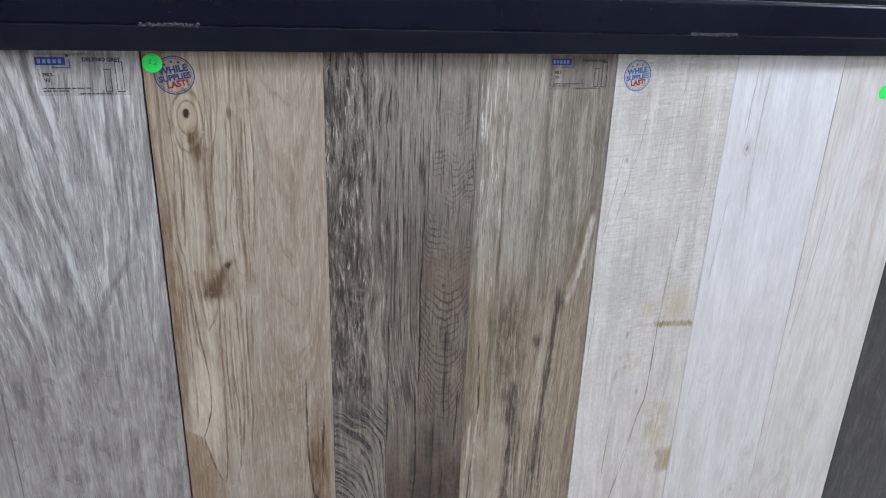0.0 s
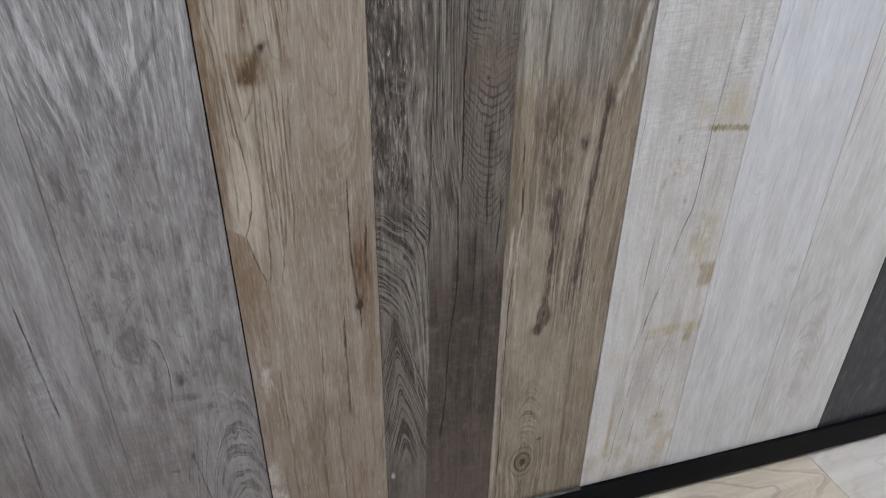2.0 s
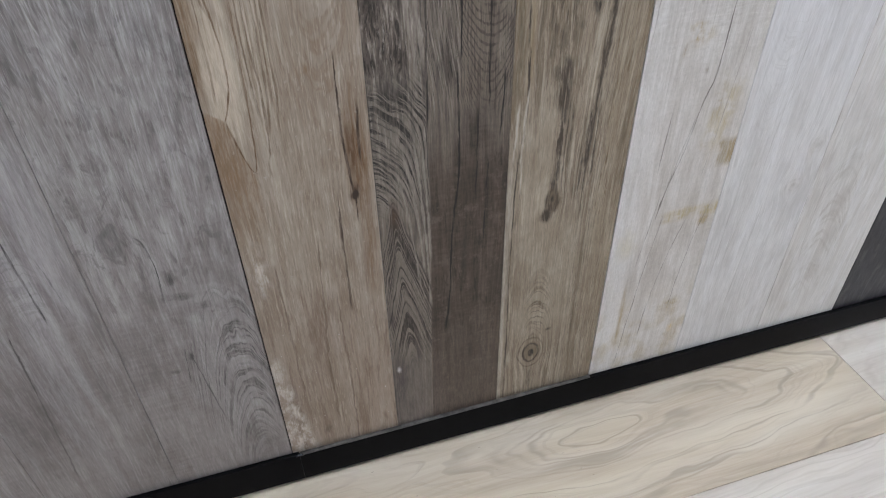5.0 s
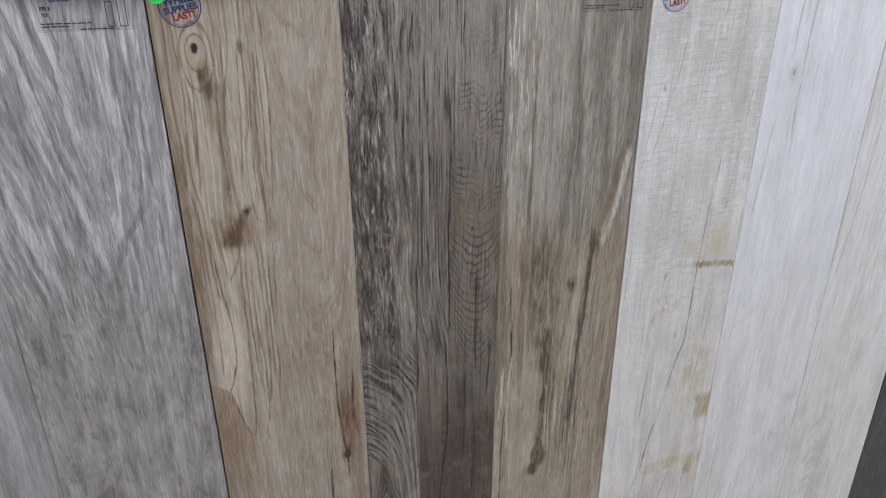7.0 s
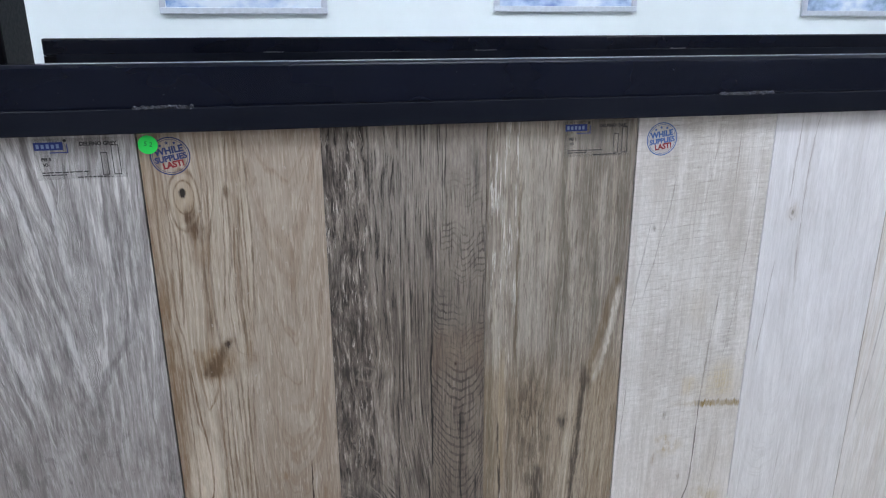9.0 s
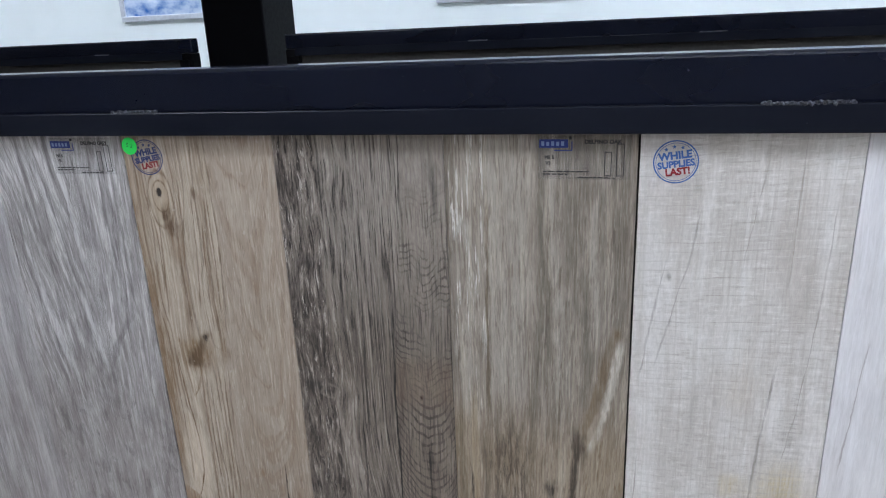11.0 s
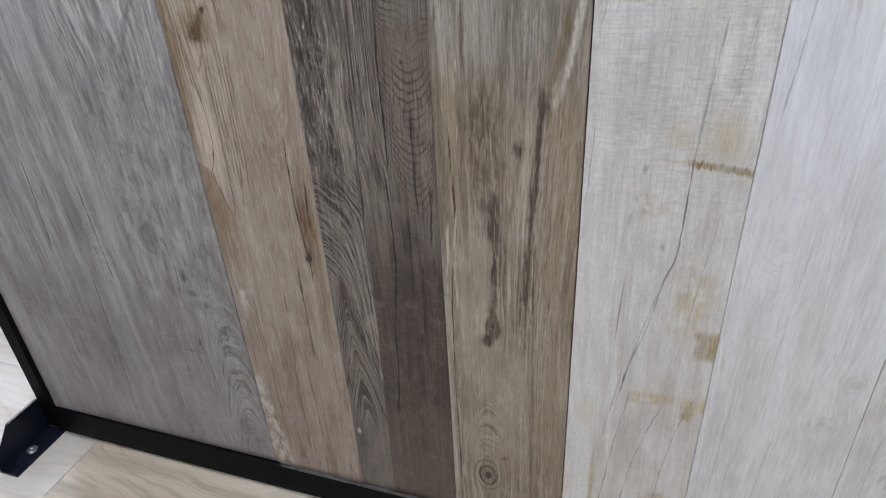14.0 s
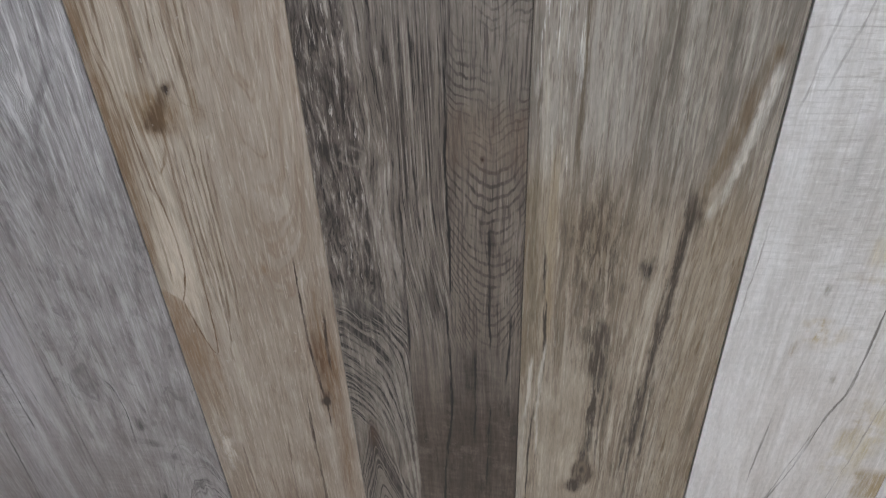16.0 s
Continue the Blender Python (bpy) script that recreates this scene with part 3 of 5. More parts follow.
def dark_tile():
    """Dark brown-grey boards: bark-like strip, wavy strip, pinstriped strip and a strip of hanging arches."""
    mat, u, _, v = start_tile("dark_barnwood_tile")
    low = rng(v, 0.50, 0.70, 1.0, 0.0)
    seam = curve_u(v, [(0.085, 1.21), (0.084, 1.05), (0.081, 0.86), (0.079, 0.73), (0.078, 0.65), (0.079, 0.467), (0.076, 0.344), (0.070, -0.01)])
    left = rng(u - seam, -0.0015, 0.0015, 1.0, 0.0)
    bark = rng(u + (noise3(v * 9.0, 0.5, 4.0, 2.0) - 0.5) * 0.014, 0.046, 0.054, 1.0, 0.0) * rng(v, 0.64, 0.74)
    split = curve_u(v, [(0.147, 1.21), (0.146, 1.10), (0.136, 1.0), (0.129, 0.919), (0.127, 0.87), (0.128, 0.79), (0.127, 0.72), (0.123, 0.64), (0.121, 0.56), (0.113, 0.42), (0.108, 0.324), (0.101, 0.247), (0.077, 0.14), (0.07, -0.01)])
    arched = rng(u - split, -0.001, 0.002)
    ink = lin(44, 40, 37)
    uu = u + part_round(u, v, 0.041, 0.872, 0.03, 0.035, -0.8)
    cloud = wash(u, v, 69.0, 7.0)
    fine = grain(uu, v, 61.0, 380.0, 8.0, 0.010, 3.0)
    mid = grain(uu, v, 66.0, 70.0, 2.2, 0.02)
    s = fine * 0.34 + mid * 0.30 + cloud * 0.36
    c = ramp(s, (0.36, lin(62, 55, 49)), (0.45, lin(96, 87, 79)), (0.54, lin(124, 114, 104)), (0.65, lin(158, 149, 139)))
    c = mixc(rng(v, 0.90, 1.14) * 0.55, c, lin(154, 147, 139))
    # pinstripes between the seam and the split, leaning at the foot
    lean = u - rng(v, 0.62, 0.84, 0.030, 0.0) * 0.8
    pin = noise3(lean * 440.0, v * 9.0, 71.0, 4.0, 0.68)
    stripes = (1.0 - left) * (1.0 - arched) * rng(v, 0.60, 0.70)
    c = mixc(stripes * rng(pin, 0.38, 0.48, 1.0, 0.0) * 0.95, c, ink)
    c = mixc(stripes * rng(pin, 0.53, 0.62) * 0.70, c, lin(162, 154, 144))
    # wavy strip
    wavy = noise3((u + (noise3(u * 12.0, v * 7.0, 72.0, 3.0) - 0.5) * 0.030) * 210.0, v * 12.0, 73.0, 5.0, 0.70)
    flame = left * (1.0 - bark) * rng(v, 0.52, 0.66)
    c = mixc(flame * rng(wavy, 0.38, 0.49, 1.0, 0.0) * 0.95, c, ink)
    c = mixc(flame * rng(wavy, 0.53, 0.62) * 0.75, c, lin(172, 164, 154))
    # bark: chunky dark ground with pale curled slivers
    curl = u + (noise3(u * 24.0, v * 11.0, 62.0, 3.0) - 0.5) * 0.022
    chunk = noise3(curl * 190.0, v * 21.0, 63.0, 5.0, 0.72, 0.4)
    c = mixc(bark * 0.55, c, lin(96, 87, 80))
    c = mixc(bark * rng(chunk, 0.40, 0.52, 1.0, 0.0) * 1.0, c, lin(46, 40, 37))
    c = mixc(bark * rng(chunk, 0.53, 0.63) * 0.80, c, lin(166, 157, 148))
    sliver = noise3(curl * 290.0, v * 26.0, 75.0, 4.0, 0.68, 0.4)
    c = mixc(bark * rng(sliver, 0.57, 0.65) * rng(v, 0.80, 1.1, 0.65, 0.95), c, lin(192, 185, 176))
    for n, (a, b, ra, rb, k) in enumerate(((0.004, 1.140, 0.016, 0.045, 0.9), (0.030, 1.042, 0.026, 0.018, 0.8), (0.010, 1.015, 0.016, 0.030, 0.8), (0.026, 0.945, 0.024, 0.026, 0.75), (0.018, 0.880, 0.028, 0.014, 0.85), (0.013, 0.805, 0.02, 0.03, 0.7), (0.008, 0.95, 0.010, 0.14, 0.6), (0.018, 0.73, 0.018, 0.05, 0.5))):
        c = mixc(blob(u, v, a, b, ra, rb, 0.7, 2.0 + n) * k * 0.85, c, lin(46, 41, 38))
    eye = vsqrt((u - 0.041) * (u - 0.041) * 9000.0 + (v - 0.872) * (v - 0.872) * 6000.0) + (noise3(u * 60.0, v * 60.0, 64.0, 2.0) - 0.5) * 1.6
    if SECTION[0] < 0.95 and SECTION[1] > 0.8:
        c = mixc(band(eye, 0.75, 1.0, 0.2) * 0.4, c, lin(150, 140, 130))
        c = mixc(rng(eye, 0.2, 0.7, 0.5, 0.0), c, ink)
    c = mixc(lines(u, v, 76.0, 0.0045, [(0.050, 0.87), (0.052, 0.83), (0.060, 0.76), (0.074, 0.67)], [(0.066, 0.86), (0.068, 0.80), (0.076, 0.72)], wob=0.004) * 0.6, c, lin(152, 143, 133))
    # hanging arches: deep below, shallow and wavy above
    arch_u = u - 0.168
    zone = arched * band(v, 0.650, 1.12, 0.03)
    ragged = (noise3(u * 40.0, v * 12.0, 78.0, 3.0) - 0.5) * 0.024 + (noise3(u * 110.0, v * 40.0, 79.0, 3.0, 0.65) - 0.5) * 0.006
    deep = v - arch_u * arch_u * rng(v, 0.66, 0.84, 60.0, 26.0) + ragged
    wide = v - arch_u * arch_u * 14.0 + vsin(u * 190.0) * 0.0035 + ragged * 1.3
    lower = rng(v, 0.86, 0.90, 1.0, 0.0)
    spread = noise3(deep * 20.0, 0.5, 2.0, 2.0) * 5.0
    arch = rng(vsin(deep * 480.0 + spread), 0.20, 1.0) * lower + rng(vsin(wide * 700.0 + noise3(wide * 26.0, 0.5, 3.0, 2.0) * 7.0), 0.25, 1.0) * (1.0 - lower) * rng(noise3(u * 22.0, v * 14.0, 6.2, 3.0), 0.38, 0.60)
    arch = arch * rng(noise3(u * 50.0, v * 26.0, 6.6, 4.0, 0.65), 0.34, 0.52)
    c = mixc(zone * 0.40, c, mixc(rng(v, 0.80, 0.98), lin(118, 106, 94), lin(142, 134, 124)))
    c = mixc(zone * arch * 0.70, c, lin(60, 53, 48))
    c = mixc(zone * pores(u, v, 80.0, 520.0, 20.0, 0.52, 0.62) * 0.60, c, lin(62, 55, 50))
    c = mixc(band(v, 0.865, 0.925, 0.015) * arched * 0.35, c, lin(110, 92, 76))
    c = mixc(blob(u, v, 0.161, 0.875, 0.0035, 0.0050, 0.5, 3.1) * 0.9, c, lin(60, 40, 30))
    # smooth dark foot of the right half
    foot = low * (1.0 - left)
    cross = noise3(u * 45.0, v * 170.0, 81.0, 3.0) * 0.18 + grain(u, v, 82.0, 150.0, 4.0) * 0.42 + cloud * 0.40
    c = mixc(foot * 0.92, c, ramp(cross, (0.38, lin(50, 41, 35)), (0.50, lin(74, 63, 54)), (0.62, lin(100, 87, 76))))
    c = mixc(foot * rng(noise3(u * 75.0, v * 13.0, 85.0, 4.0, 0.68), 0.36, 0.47, 1.0, 0.0) * 0.65, c, lin(46, 39, 34))
    c = mixc(foot * rng(noise3(u * 55.0, v * 40.0, 85.5, 4.0, 0.68), 0.54, 0.66) * 0.40, c, lin(118, 105, 94))
    c = mixc(foot * rng(v, 0.05, 0.30, 0.50, 0.0), c, lin(110, 98, 89))
    c = mixc(blob(u, v, 0.155, 0.60, 0.038, 0.05, 0.8, 5.0) * 0.8 * rng(cross, 0.40, 0.56, 1.0, 0.3), c, lin(44, 38, 34))
    c = mixc(blob(u, v, 0.105, 0.71, 0.020, 0.035, 0.7, 5.2) * 0.55, c, ink)
    c = mixc(blob(u, v, 0.145, 0.165, 0.005, 0.045, 0.5, 5.5) * 0.75, c, lin(58, 52, 48))
    c = mixc(blob(u, v, 0.132, 0.40, 0.010, 0.10, 0.7, 5.7) * 0.4, c, lin(66, 58, 52))
    # strokes that sweep down to the right, and the nested arches under them
    swept = v + u * 0.35 + u * u * rng(v, 0.50, 0.66, 26.0, 9.0) + (noise3(u * 26.0, v * 12.0, 83.0, 3.0) - 0.5) * 0.030
    dz = left * band(v, 0.50, 0.70, 0.025)
    c = mixc(dz * 0.45, c, lin(140, 132, 123))
    c = mixc(dz * rng(noise3(swept * 135.0, u * 14.0, 84.0, 4.0, 0.68), 0.42, 0.54, 1.0, 0.0) * 0.9, c, ink)
    apex = u - 0.022 - (0.52 - v) * 0.045
    nest = v + vsqrt(apex * apex + 0.00001) * 4.2 + (noise3(u * 36.0, v * 9.0, 86.0, 3.0) - 0.5) * 0.055
    az = left * rng(v + vabs(apex) * 3.6, 0.50, 0.54, 1.0, 0.0) * rng(v, 0.10, 0.26)
    c = mixc(az * 0.55, c, lin(136, 126, 116))
    c = mixc(az * rng(noise3(nest * 90.0, u * 9.0, 87.0, 3.0, 0.62), 0.43, 0.54, 1.0, 0.0) * 1.0, c, lin(58, 51, 46))
    c = mixc(blob(u, v, 0.024, 0.49, 0.012, 0.05, 0.4, 88.0) * 0.65, c, lin(78, 60, 46))
    sides = lines(u, v, 89.5, 0.0030, [(0.058, 0.612), (0.066, 0.52), (0.072, 0.40), (0.075, 0.30)], [(0.041, 0.60), (0.056, 0.51), (0.066, 0.38)], [(0.070, 0.60), (0.075, 0.50), (0.077, 0.40)], [(0.034, 0.56), (0.047, 0.47), (0.058, 0.35)], wob=0.002)
    c = mixc(sides * 0.75, c, lin(150, 142, 132))
    # foot of the left half
    c = mixc(left * rng(v, 0.10, 0.24, 0.45, 0.0), c, lin(126, 117, 112))
    c = mixc(blob(u, v, 0.012, 0.12, 0.022, 0.13, 0.7, 89.0) * 0.6, c, lin(58, 54, 54))
    c = mixc(blob(u, v, 0.006, 0.285, 0.010, 0.03, 0.7, 89.2) * 0.75, c, lin(52, 47, 46))
    c = mixc(blob(u, v, 0.030, 0.05, 0.016, 0.05, 0.8, 89.3) * 0.6, c, lin(66, 61, 60))
    c = mixc(blob(u, v, 0.012, 0.156, 0.006, 0.010, 0.5, 90.0) * 0.85, c, lin(196, 192, 194))
    # long splits
    c = mixc(lines(u, v, 92.0, 0.0021, [(0.130, 0.985), (0.129, 0.919), (0.127, 0.87), (0.128, 0.79), (0.127, 0.72)], [(0.121, 0.72), (0.124, 0.64), (0.124, 0.56), (0.116, 0.474), (0.111, 0.408), (0.108, 0.324), (0.098, 0.23)], wob=0.0012, broken=0.6) * 0.95, c, lin(28, 25, 23))
    c = mixc(lines(u, v, 93.0, 0.0018, [(0.093, 1.0), (0.091, 0.90), (0.090, 0.82)], [(0.098, 0.87), (0.100, 0.79)], [(0.082, 0.83), (0.081, 0.74), (0.079, 0.63)], [(0.167, 0.80), (0.168, 0.65)], [(0.190, 0.70), (0.186, 0.60)], [(0.176, 0.72), (0.176, 0.64)], [(0.149, 1.195), (0.147, 1.11)], [(0.055, 1.19), (0.054, 1.08)], [(0.152, 0.64), (0.150, 0.50)], [(0.168, 0.56), (0.164, 0.42)], wob=0.002) * 0.85, c, lin(36, 32, 30))
    c = mixc(blob(u, v, 0.125, 1.045, 0.006, 0.026, 0.6, 91.5) * 0.95, c, lin(38, 34, 31))
    c = mixc(blob(u, v, 0.187, 1.13, 0.006, 0.05, 0.6, 91.7) * 0.7, c, ink)
    c = crisp(c, uu, v, 98.0, 0.20, 420.0, 60.0)
    return tile_finish(mat, c, s * 1.2 - arch * zone * 0.2)


def streaked_tile():
    """Brown-grey boards with long streaks, a peeled light sliver, splits and two knots."""
    mat, u, _, v = start_tile("streaked_oak_tile")
    push = part_round(u, v, 0.075, 0.46, 0.02, 0.05, -0.7) + part_round(u, v, 0.064, 0.112, 0.028, 0.05, -0.8)
    lean = rng(v, 0.45, 1.0, -0.012, 0.006) * rng(u, 0.05, 0.16)
    uu = u + push - lean
    fine = grain(uu, v, 101.0, 340.0, 9.0, 0.006)
    mid = grain(uu, v, 104.0, 95.0, 1.6, 0.010, 3.0)
    cloud = wash(u, v, 109.0)
    s = fine * 0.24 + mid * 0.42 + cloud * 0.34
    top = rng(v, 0.80, 0.92)
    c = ramp(s, (0.36, lin(104, 91, 76)), (0.46, lin(134, 120, 103)), (0.55, lin(156, 143, 126)), (0.66, lin(182, 171, 154)))
    c = mixc(top * 0.75, c, ramp(s, (0.36, lin(118, 111, 103)), (0.47, lin(142, 135, 126)), (0.56, lin(160, 153, 144)), (0.66, lin(184, 178, 169))))
    # broad bands of the upper part
    c = mixc(top * band(u, 0.046, 0.088, 0.004) * 0.45, c, lin(170, 163, 154))
    c = mixc(top * rng(uu + (noise3(v * 3.0, 0.2, 3.0, 2.0) - 0.5) * 0.02, 0.090, 0.098) * 0.72, c, lin(116, 109, 99))
    c = mixc(lines(uu, v, 112.5, 0.0075, [(0.110, 1.20), (0.117, 1.03), (0.125, 0.90)], [(0.150, 1.12), (0.157, 0.96)], wob=0.002, broken=0.6) * 0.6, c, lin(168, 161, 150))
    c = mixc(lines(uu, v, 112.0, 0.0050, [(0.142, 1.20), (0.148, 1.03), (0.150, 0.88)], [(0.100, 1.12), (0.108, 0.95)], [(0.172, 1.15), (0.176, 1.00)], wob=0.002, broken=0.6) * 0.5, c, lin(100, 92, 82))
    c = mixc(lines(u, v, 113.5, 0.0034, [(0.046, 1.12), (0.044, 1.005), (0.043, 0.93), (0.044, 0.865)], wob=0.001) * 0.7, c, lin(98, 84, 66))
    # white worn flecks on the left margin
    fleck = rng(noise3(uu * 260.0, v * 14.0, 111.0, 4.0, 0.68), 0.53, 0.62)
    c = mixc(fleck * band(u, 0.004, 0.044, 0.006) * rng(v, 0.88, 1.02) * 1.0, c, lin(214, 211, 205))
    c = mixc(fleck * band(u, 0.014, 0.040, 0.006) * band(v, 0.84, 0.93, 0.03) * 0.7, c, lin(196, 189, 178))
    c = mixc(rng(u, 0.0, 0.008, 1.0, 0.0) * top * 0.45, c, lin(96, 88, 80))
    streak = noise3(uu * 140.0, v * 5.0, 128.0, 5.0, 0.70)
    c = mixc(rng(streak, 0.53, 0.62) * rng(v, 0.62, 0.90, 0.55, 0.32), c, lin(188, 177, 160))
    c = mixc(rng(streak, 0.37, 0.46, 1.0, 0.0) * rng(v, 0.20, 0.50, 0.25, 0.58) * rng(v, 0.78, 0.94, 1.0, 0.55), c, lin(88, 76, 62))
    c = mixc(fibres(uu, v, 108.0, 340.0, 8.0) * 0.28, c, lin(92, 80, 67))
    c = mixc(fibres(uu, v, 110.0, 300.0, 7.0) * 0.26, c, lin(194, 185, 170))
    c = mixc(pores(uu, v, 106.0, 500.0, 34.0) * 0.40, c, lin(90, 78, 66))
    c = mixc(pores(uu, v, 105.0, 460.0, 30.0, 0.57, 0.64) * 0.20, c, lin(196, 188, 175))
    dark, umber = lin(62, 54, 46), lin(104, 86, 62)
    frayed = rng(noise3(uu * 230.0, v * 20.0, 112.0, 3.0, 0.66), 0.36, 0.52, 0.25, 1.0)
    # olive margin under the flecks, and its dark seam
    c = mixc(band(u, 0.0, 0.020, 0.003) * band(v, 0.60, 0.862, 0.03) * 0.50, c, lin(112, 98, 76))
    c = mixc(band(u, 0.021, 0.030, 0.002) * band(v, 0.66, 0.88, 0.03) * 0.45, c, lin(156, 138, 108))
    c = mixc(lines(u, v, 118.0, 0.0026, [(0.020, 0.78), (0.023, 0.70), (0.025, 0.65), (0.020, 0.58)], wob=0.001, broken=0.6) * 0.85 * frayed, c, dark)
    c = mixc(lines(u, v, 119.0, 0.0030, [(0.026, 0.66), (0.021, 0.58), (0.022, 0.49)], [(0.012, 0.64), (0.008, 0.55)], wob=0.003, broken=0.6) * 0.75, c, lin(190, 182, 170))
    c = mixc(lines(u, v, 120.0, 0.0016, [(0.017, 0.56), (0.013, 0.46), (0.012, 0.312), (0.014, 0.114), (0.013, 0.0)]) * 0.85, c, dark)
    c = mixc(rng(u, 0.005, 0.011, 1.0, 0.0) * rng(v, 0.45, 0.62, 0.65, 0.0), c, lin(180, 171, 158))
    # rough darker middle
    rough = rng(noise3(uu * 170.0, v * 24.0, 113.0, 5.0, 0.74, 0.4), 0.42, 0.56)
    c = mixc(blob(u, v, 0.072, 0.80, 0.050, 0.10, 0.5, 1.6) * 0.45, c, lin(112, 97, 79))
    c = mixc(rough * blob(u, v, 0.068, 0.78, 0.055, 0.13, 0.5, 2.0) * 0.85, c, lin(82, 71, 58))
    c = mixc(rough * blob(u, v, 0.074, 0.67, 0.036, 0.09, 0.5, 2.2) * 0.80, c, lin(84, 73, 61))
    c = mixc(blob(u, v, 0.117, 0.765, 0.011, 0.022, 0.7, 3.0) * 1.1, c, dark)
    c = mixc(blob(u, v, 0.098, 0.742, 0.006, 0.010, 0.7, 3.3) * 0.6, c, dark)
    c = mixc(lines(u, v, 116.6, 0.0050, [(0.116, 0.75), (0.110, 0.70), (0.104, 0.65)], wob=0.002) * 0.55, c, lin(92, 78, 62))
    c = mixc(blob(u, v, 0.112, 0.70, 0.007, 0.06, 0.4, 3.5) * 0.5, c, lin(172, 159, 140))
    # peeled sliver, brown beside it, and the long split below
    c = mixc(lines(u, v, 114.0, 0.0100, [(0.184, 0.975), (0.168, 0.90), (0.148, 0.835)], wob=0.002, broken=0.7) * 0.75, c, lin(106, 89, 68))
    peel = lines(u, v, 114.5, 0.0062, [(0.191, 0.966), (0.181, 0.905), (0.172, 0.862), (0.161, 0.828)], wob=0.0016, broken=0.5, ends=0.008)
    c = mixc(peel * rng(noise3(u * 160.0, v * 24.0, 115.5, 3.0), 0.34, 0.50, 0.45, 1.0) * 0.85, c, lin(192, 186, 176))
    c = mixc(blob(u, v, 0.187, 0.975, 0.006, 0.012, 0.6, 4.0) * 0.8, c, umber)
    c = mixc(blob(u, v, 0.150, 0.828, 0.011, 0.028, 0.7, 4.5) * 0.85, c, lin(74, 64, 53))
    c = mixc(lines(u, v, 115.0, 0.0066, [(0.145, 0.85), (0.143, 0.78), (0.139, 0.711), (0.134, 0.64), (0.129, 0.573), (0.128, 0.52)], wob=0.002, broken=0.65) * frayed * 1.0, c, lin(70, 61, 52))
    c = mixc(lines(u, v, 116.0, 0.0028, [(0.130, 0.56), (0.129, 0.496), (0.130, 0.42)], [(0.141, 0.62), (0.140, 0.50)], [(0.122, 0.54), (0.120, 0.46)]) * 0.7, c, dark)
    # grainy warm right margin
    ticks = rng(noise3(uu * 150.0, v * 15.0, 117.0, 3.0, 0.6, 0.3), 0.55, 0.66)
    c = mixc(rng(u, 0.148, 0.165) * band(v, 0.20, 0.88, 0.08) * 0.30, c, lin(150, 134, 110))
    c = mixc(ticks * rng(u, 0.140, 0.155) * band(v, 0.42, 0.86, 0.05) * 0.65, c, lin(102, 83, 60))
    # smooth panel left of the upper knot
    calm = vmax(band(u, 0.026, 0.070, 0.006) * band(v, 0.36, 0.62, 0.05), band(u, 0.020, 0.130, 0.014) * band(v, 0.16, 0.44, 0.05) * 0.8)
    c = mixc(calm * 0.60, c, mixc(rng(cloud, 0.36, 0.62), lin(148, 134, 116), lin(178, 166, 149)))
    # upper knot with its dark streak
    c = mixc(blob(u, v, 0.080, 0.645, 0.014, 0.055, 0.7, 5.0) * frayed * 1.2, c, lin(72, 63, 53))
    c = mixc(lines(u, v, 121.0, 0.0090, [(0.078, 0.70), (0.083, 0.63), (0.080, 0.56), (0.076, 0.48)], wob=0.003, broken=0.55) * frayed * 1.0, c, lin(72, 63, 54))
    c = mixc(lines(u, v, 122.0, 0.0024, [(0.092, 0.64), (0.090, 0.56), (0.092, 0.48)], [(0.098, 0.62), (0.096, 0.53)]) * 0.7, c, dark)
    c = mixc(blob(u, v, 0.078, 0.462, 0.016, 0.032, 0.3, 6.0, 0.5) * 1.2, c, lin(82, 70, 57))
    c = mixc(blob(u, v, 0.078, 0.468, 0.009, 0.017, 0.3, 6.1, 0.3) * 0.8, c, lin(120, 105, 86))
    c = mixc(blob(u, v, 0.069, 0.434, 0.014, 0.018, 0.4, 6.4, 0.3) * 1.2, c, lin(66, 56, 46))
    c = mixc(blob(u, v, 0.078, 0.466, 0.006, 0.012, 0.4, 6.3) * 0.9, c, lin(52, 45, 39))
    # lower knot with rings and arches above it
    zone = blob(u, v, 0.072, 0.235, 0.042, 0.13, 0.3, 7.0)
    if isinstance(zone, V):
        over = v + (u - 0.068) * (u - 0.068) * 60.0 + (noise3(u * 36.0, v * 9.0, 123.0, 3.0) - 0.5) * 0.04
        c = mixc(zone * contours(over, 125.0, 60.0, 0.07, u * 8.0) * 0.7, c, lin(88, 74, 58))
    er = vsqrt((u - 0.065) * (u - 0.065) * 3600.0 + (v - 0.114) * (v - 0.114) * 1500.0) + (noise3(u * 50.0, v * 30.0, 124.0, 3.0) - 0.5) * 0.55
    if SECTION[0] < 0.25:
        c = mixc(rng(er, 0.5, 1.6, 0.60, 0.0), c, lin(104, 88, 68))
        c = mixc(band(er, 0.84, 1.02, 0.09) * 0.85, c, lin(60, 50, 41))
        c = mixc(band(er, 1.45, 1.60, 0.09) * 0.6, c, lin(80, 67, 53))
        c = mixc(rng(er, 0.28, 0.50, 0.98, 0.0), c, lin(32, 26, 23))
    c = mixc(blob(u, v, 0.066, 0.045, 0.008, 0.05, 0.5, 10.0) * 0.75, c, dark)
    c = mixc(blob(u, v, 0.097, 0.168, 0.0085, 0.0065, 0.5, 11.0) * 0.9, c, dark)
    c = mixc(rng(v, 0.0, 0.45, 1.0, 0.0) * rng(u, 0.09, 0.2) * 0.30, c, lin(126, 110, 88))
    c = crisp(c, uu, v, 126.0, 0.14, 400.0, 60.0)
    return tile_finish(mat, c, s * 1.3)


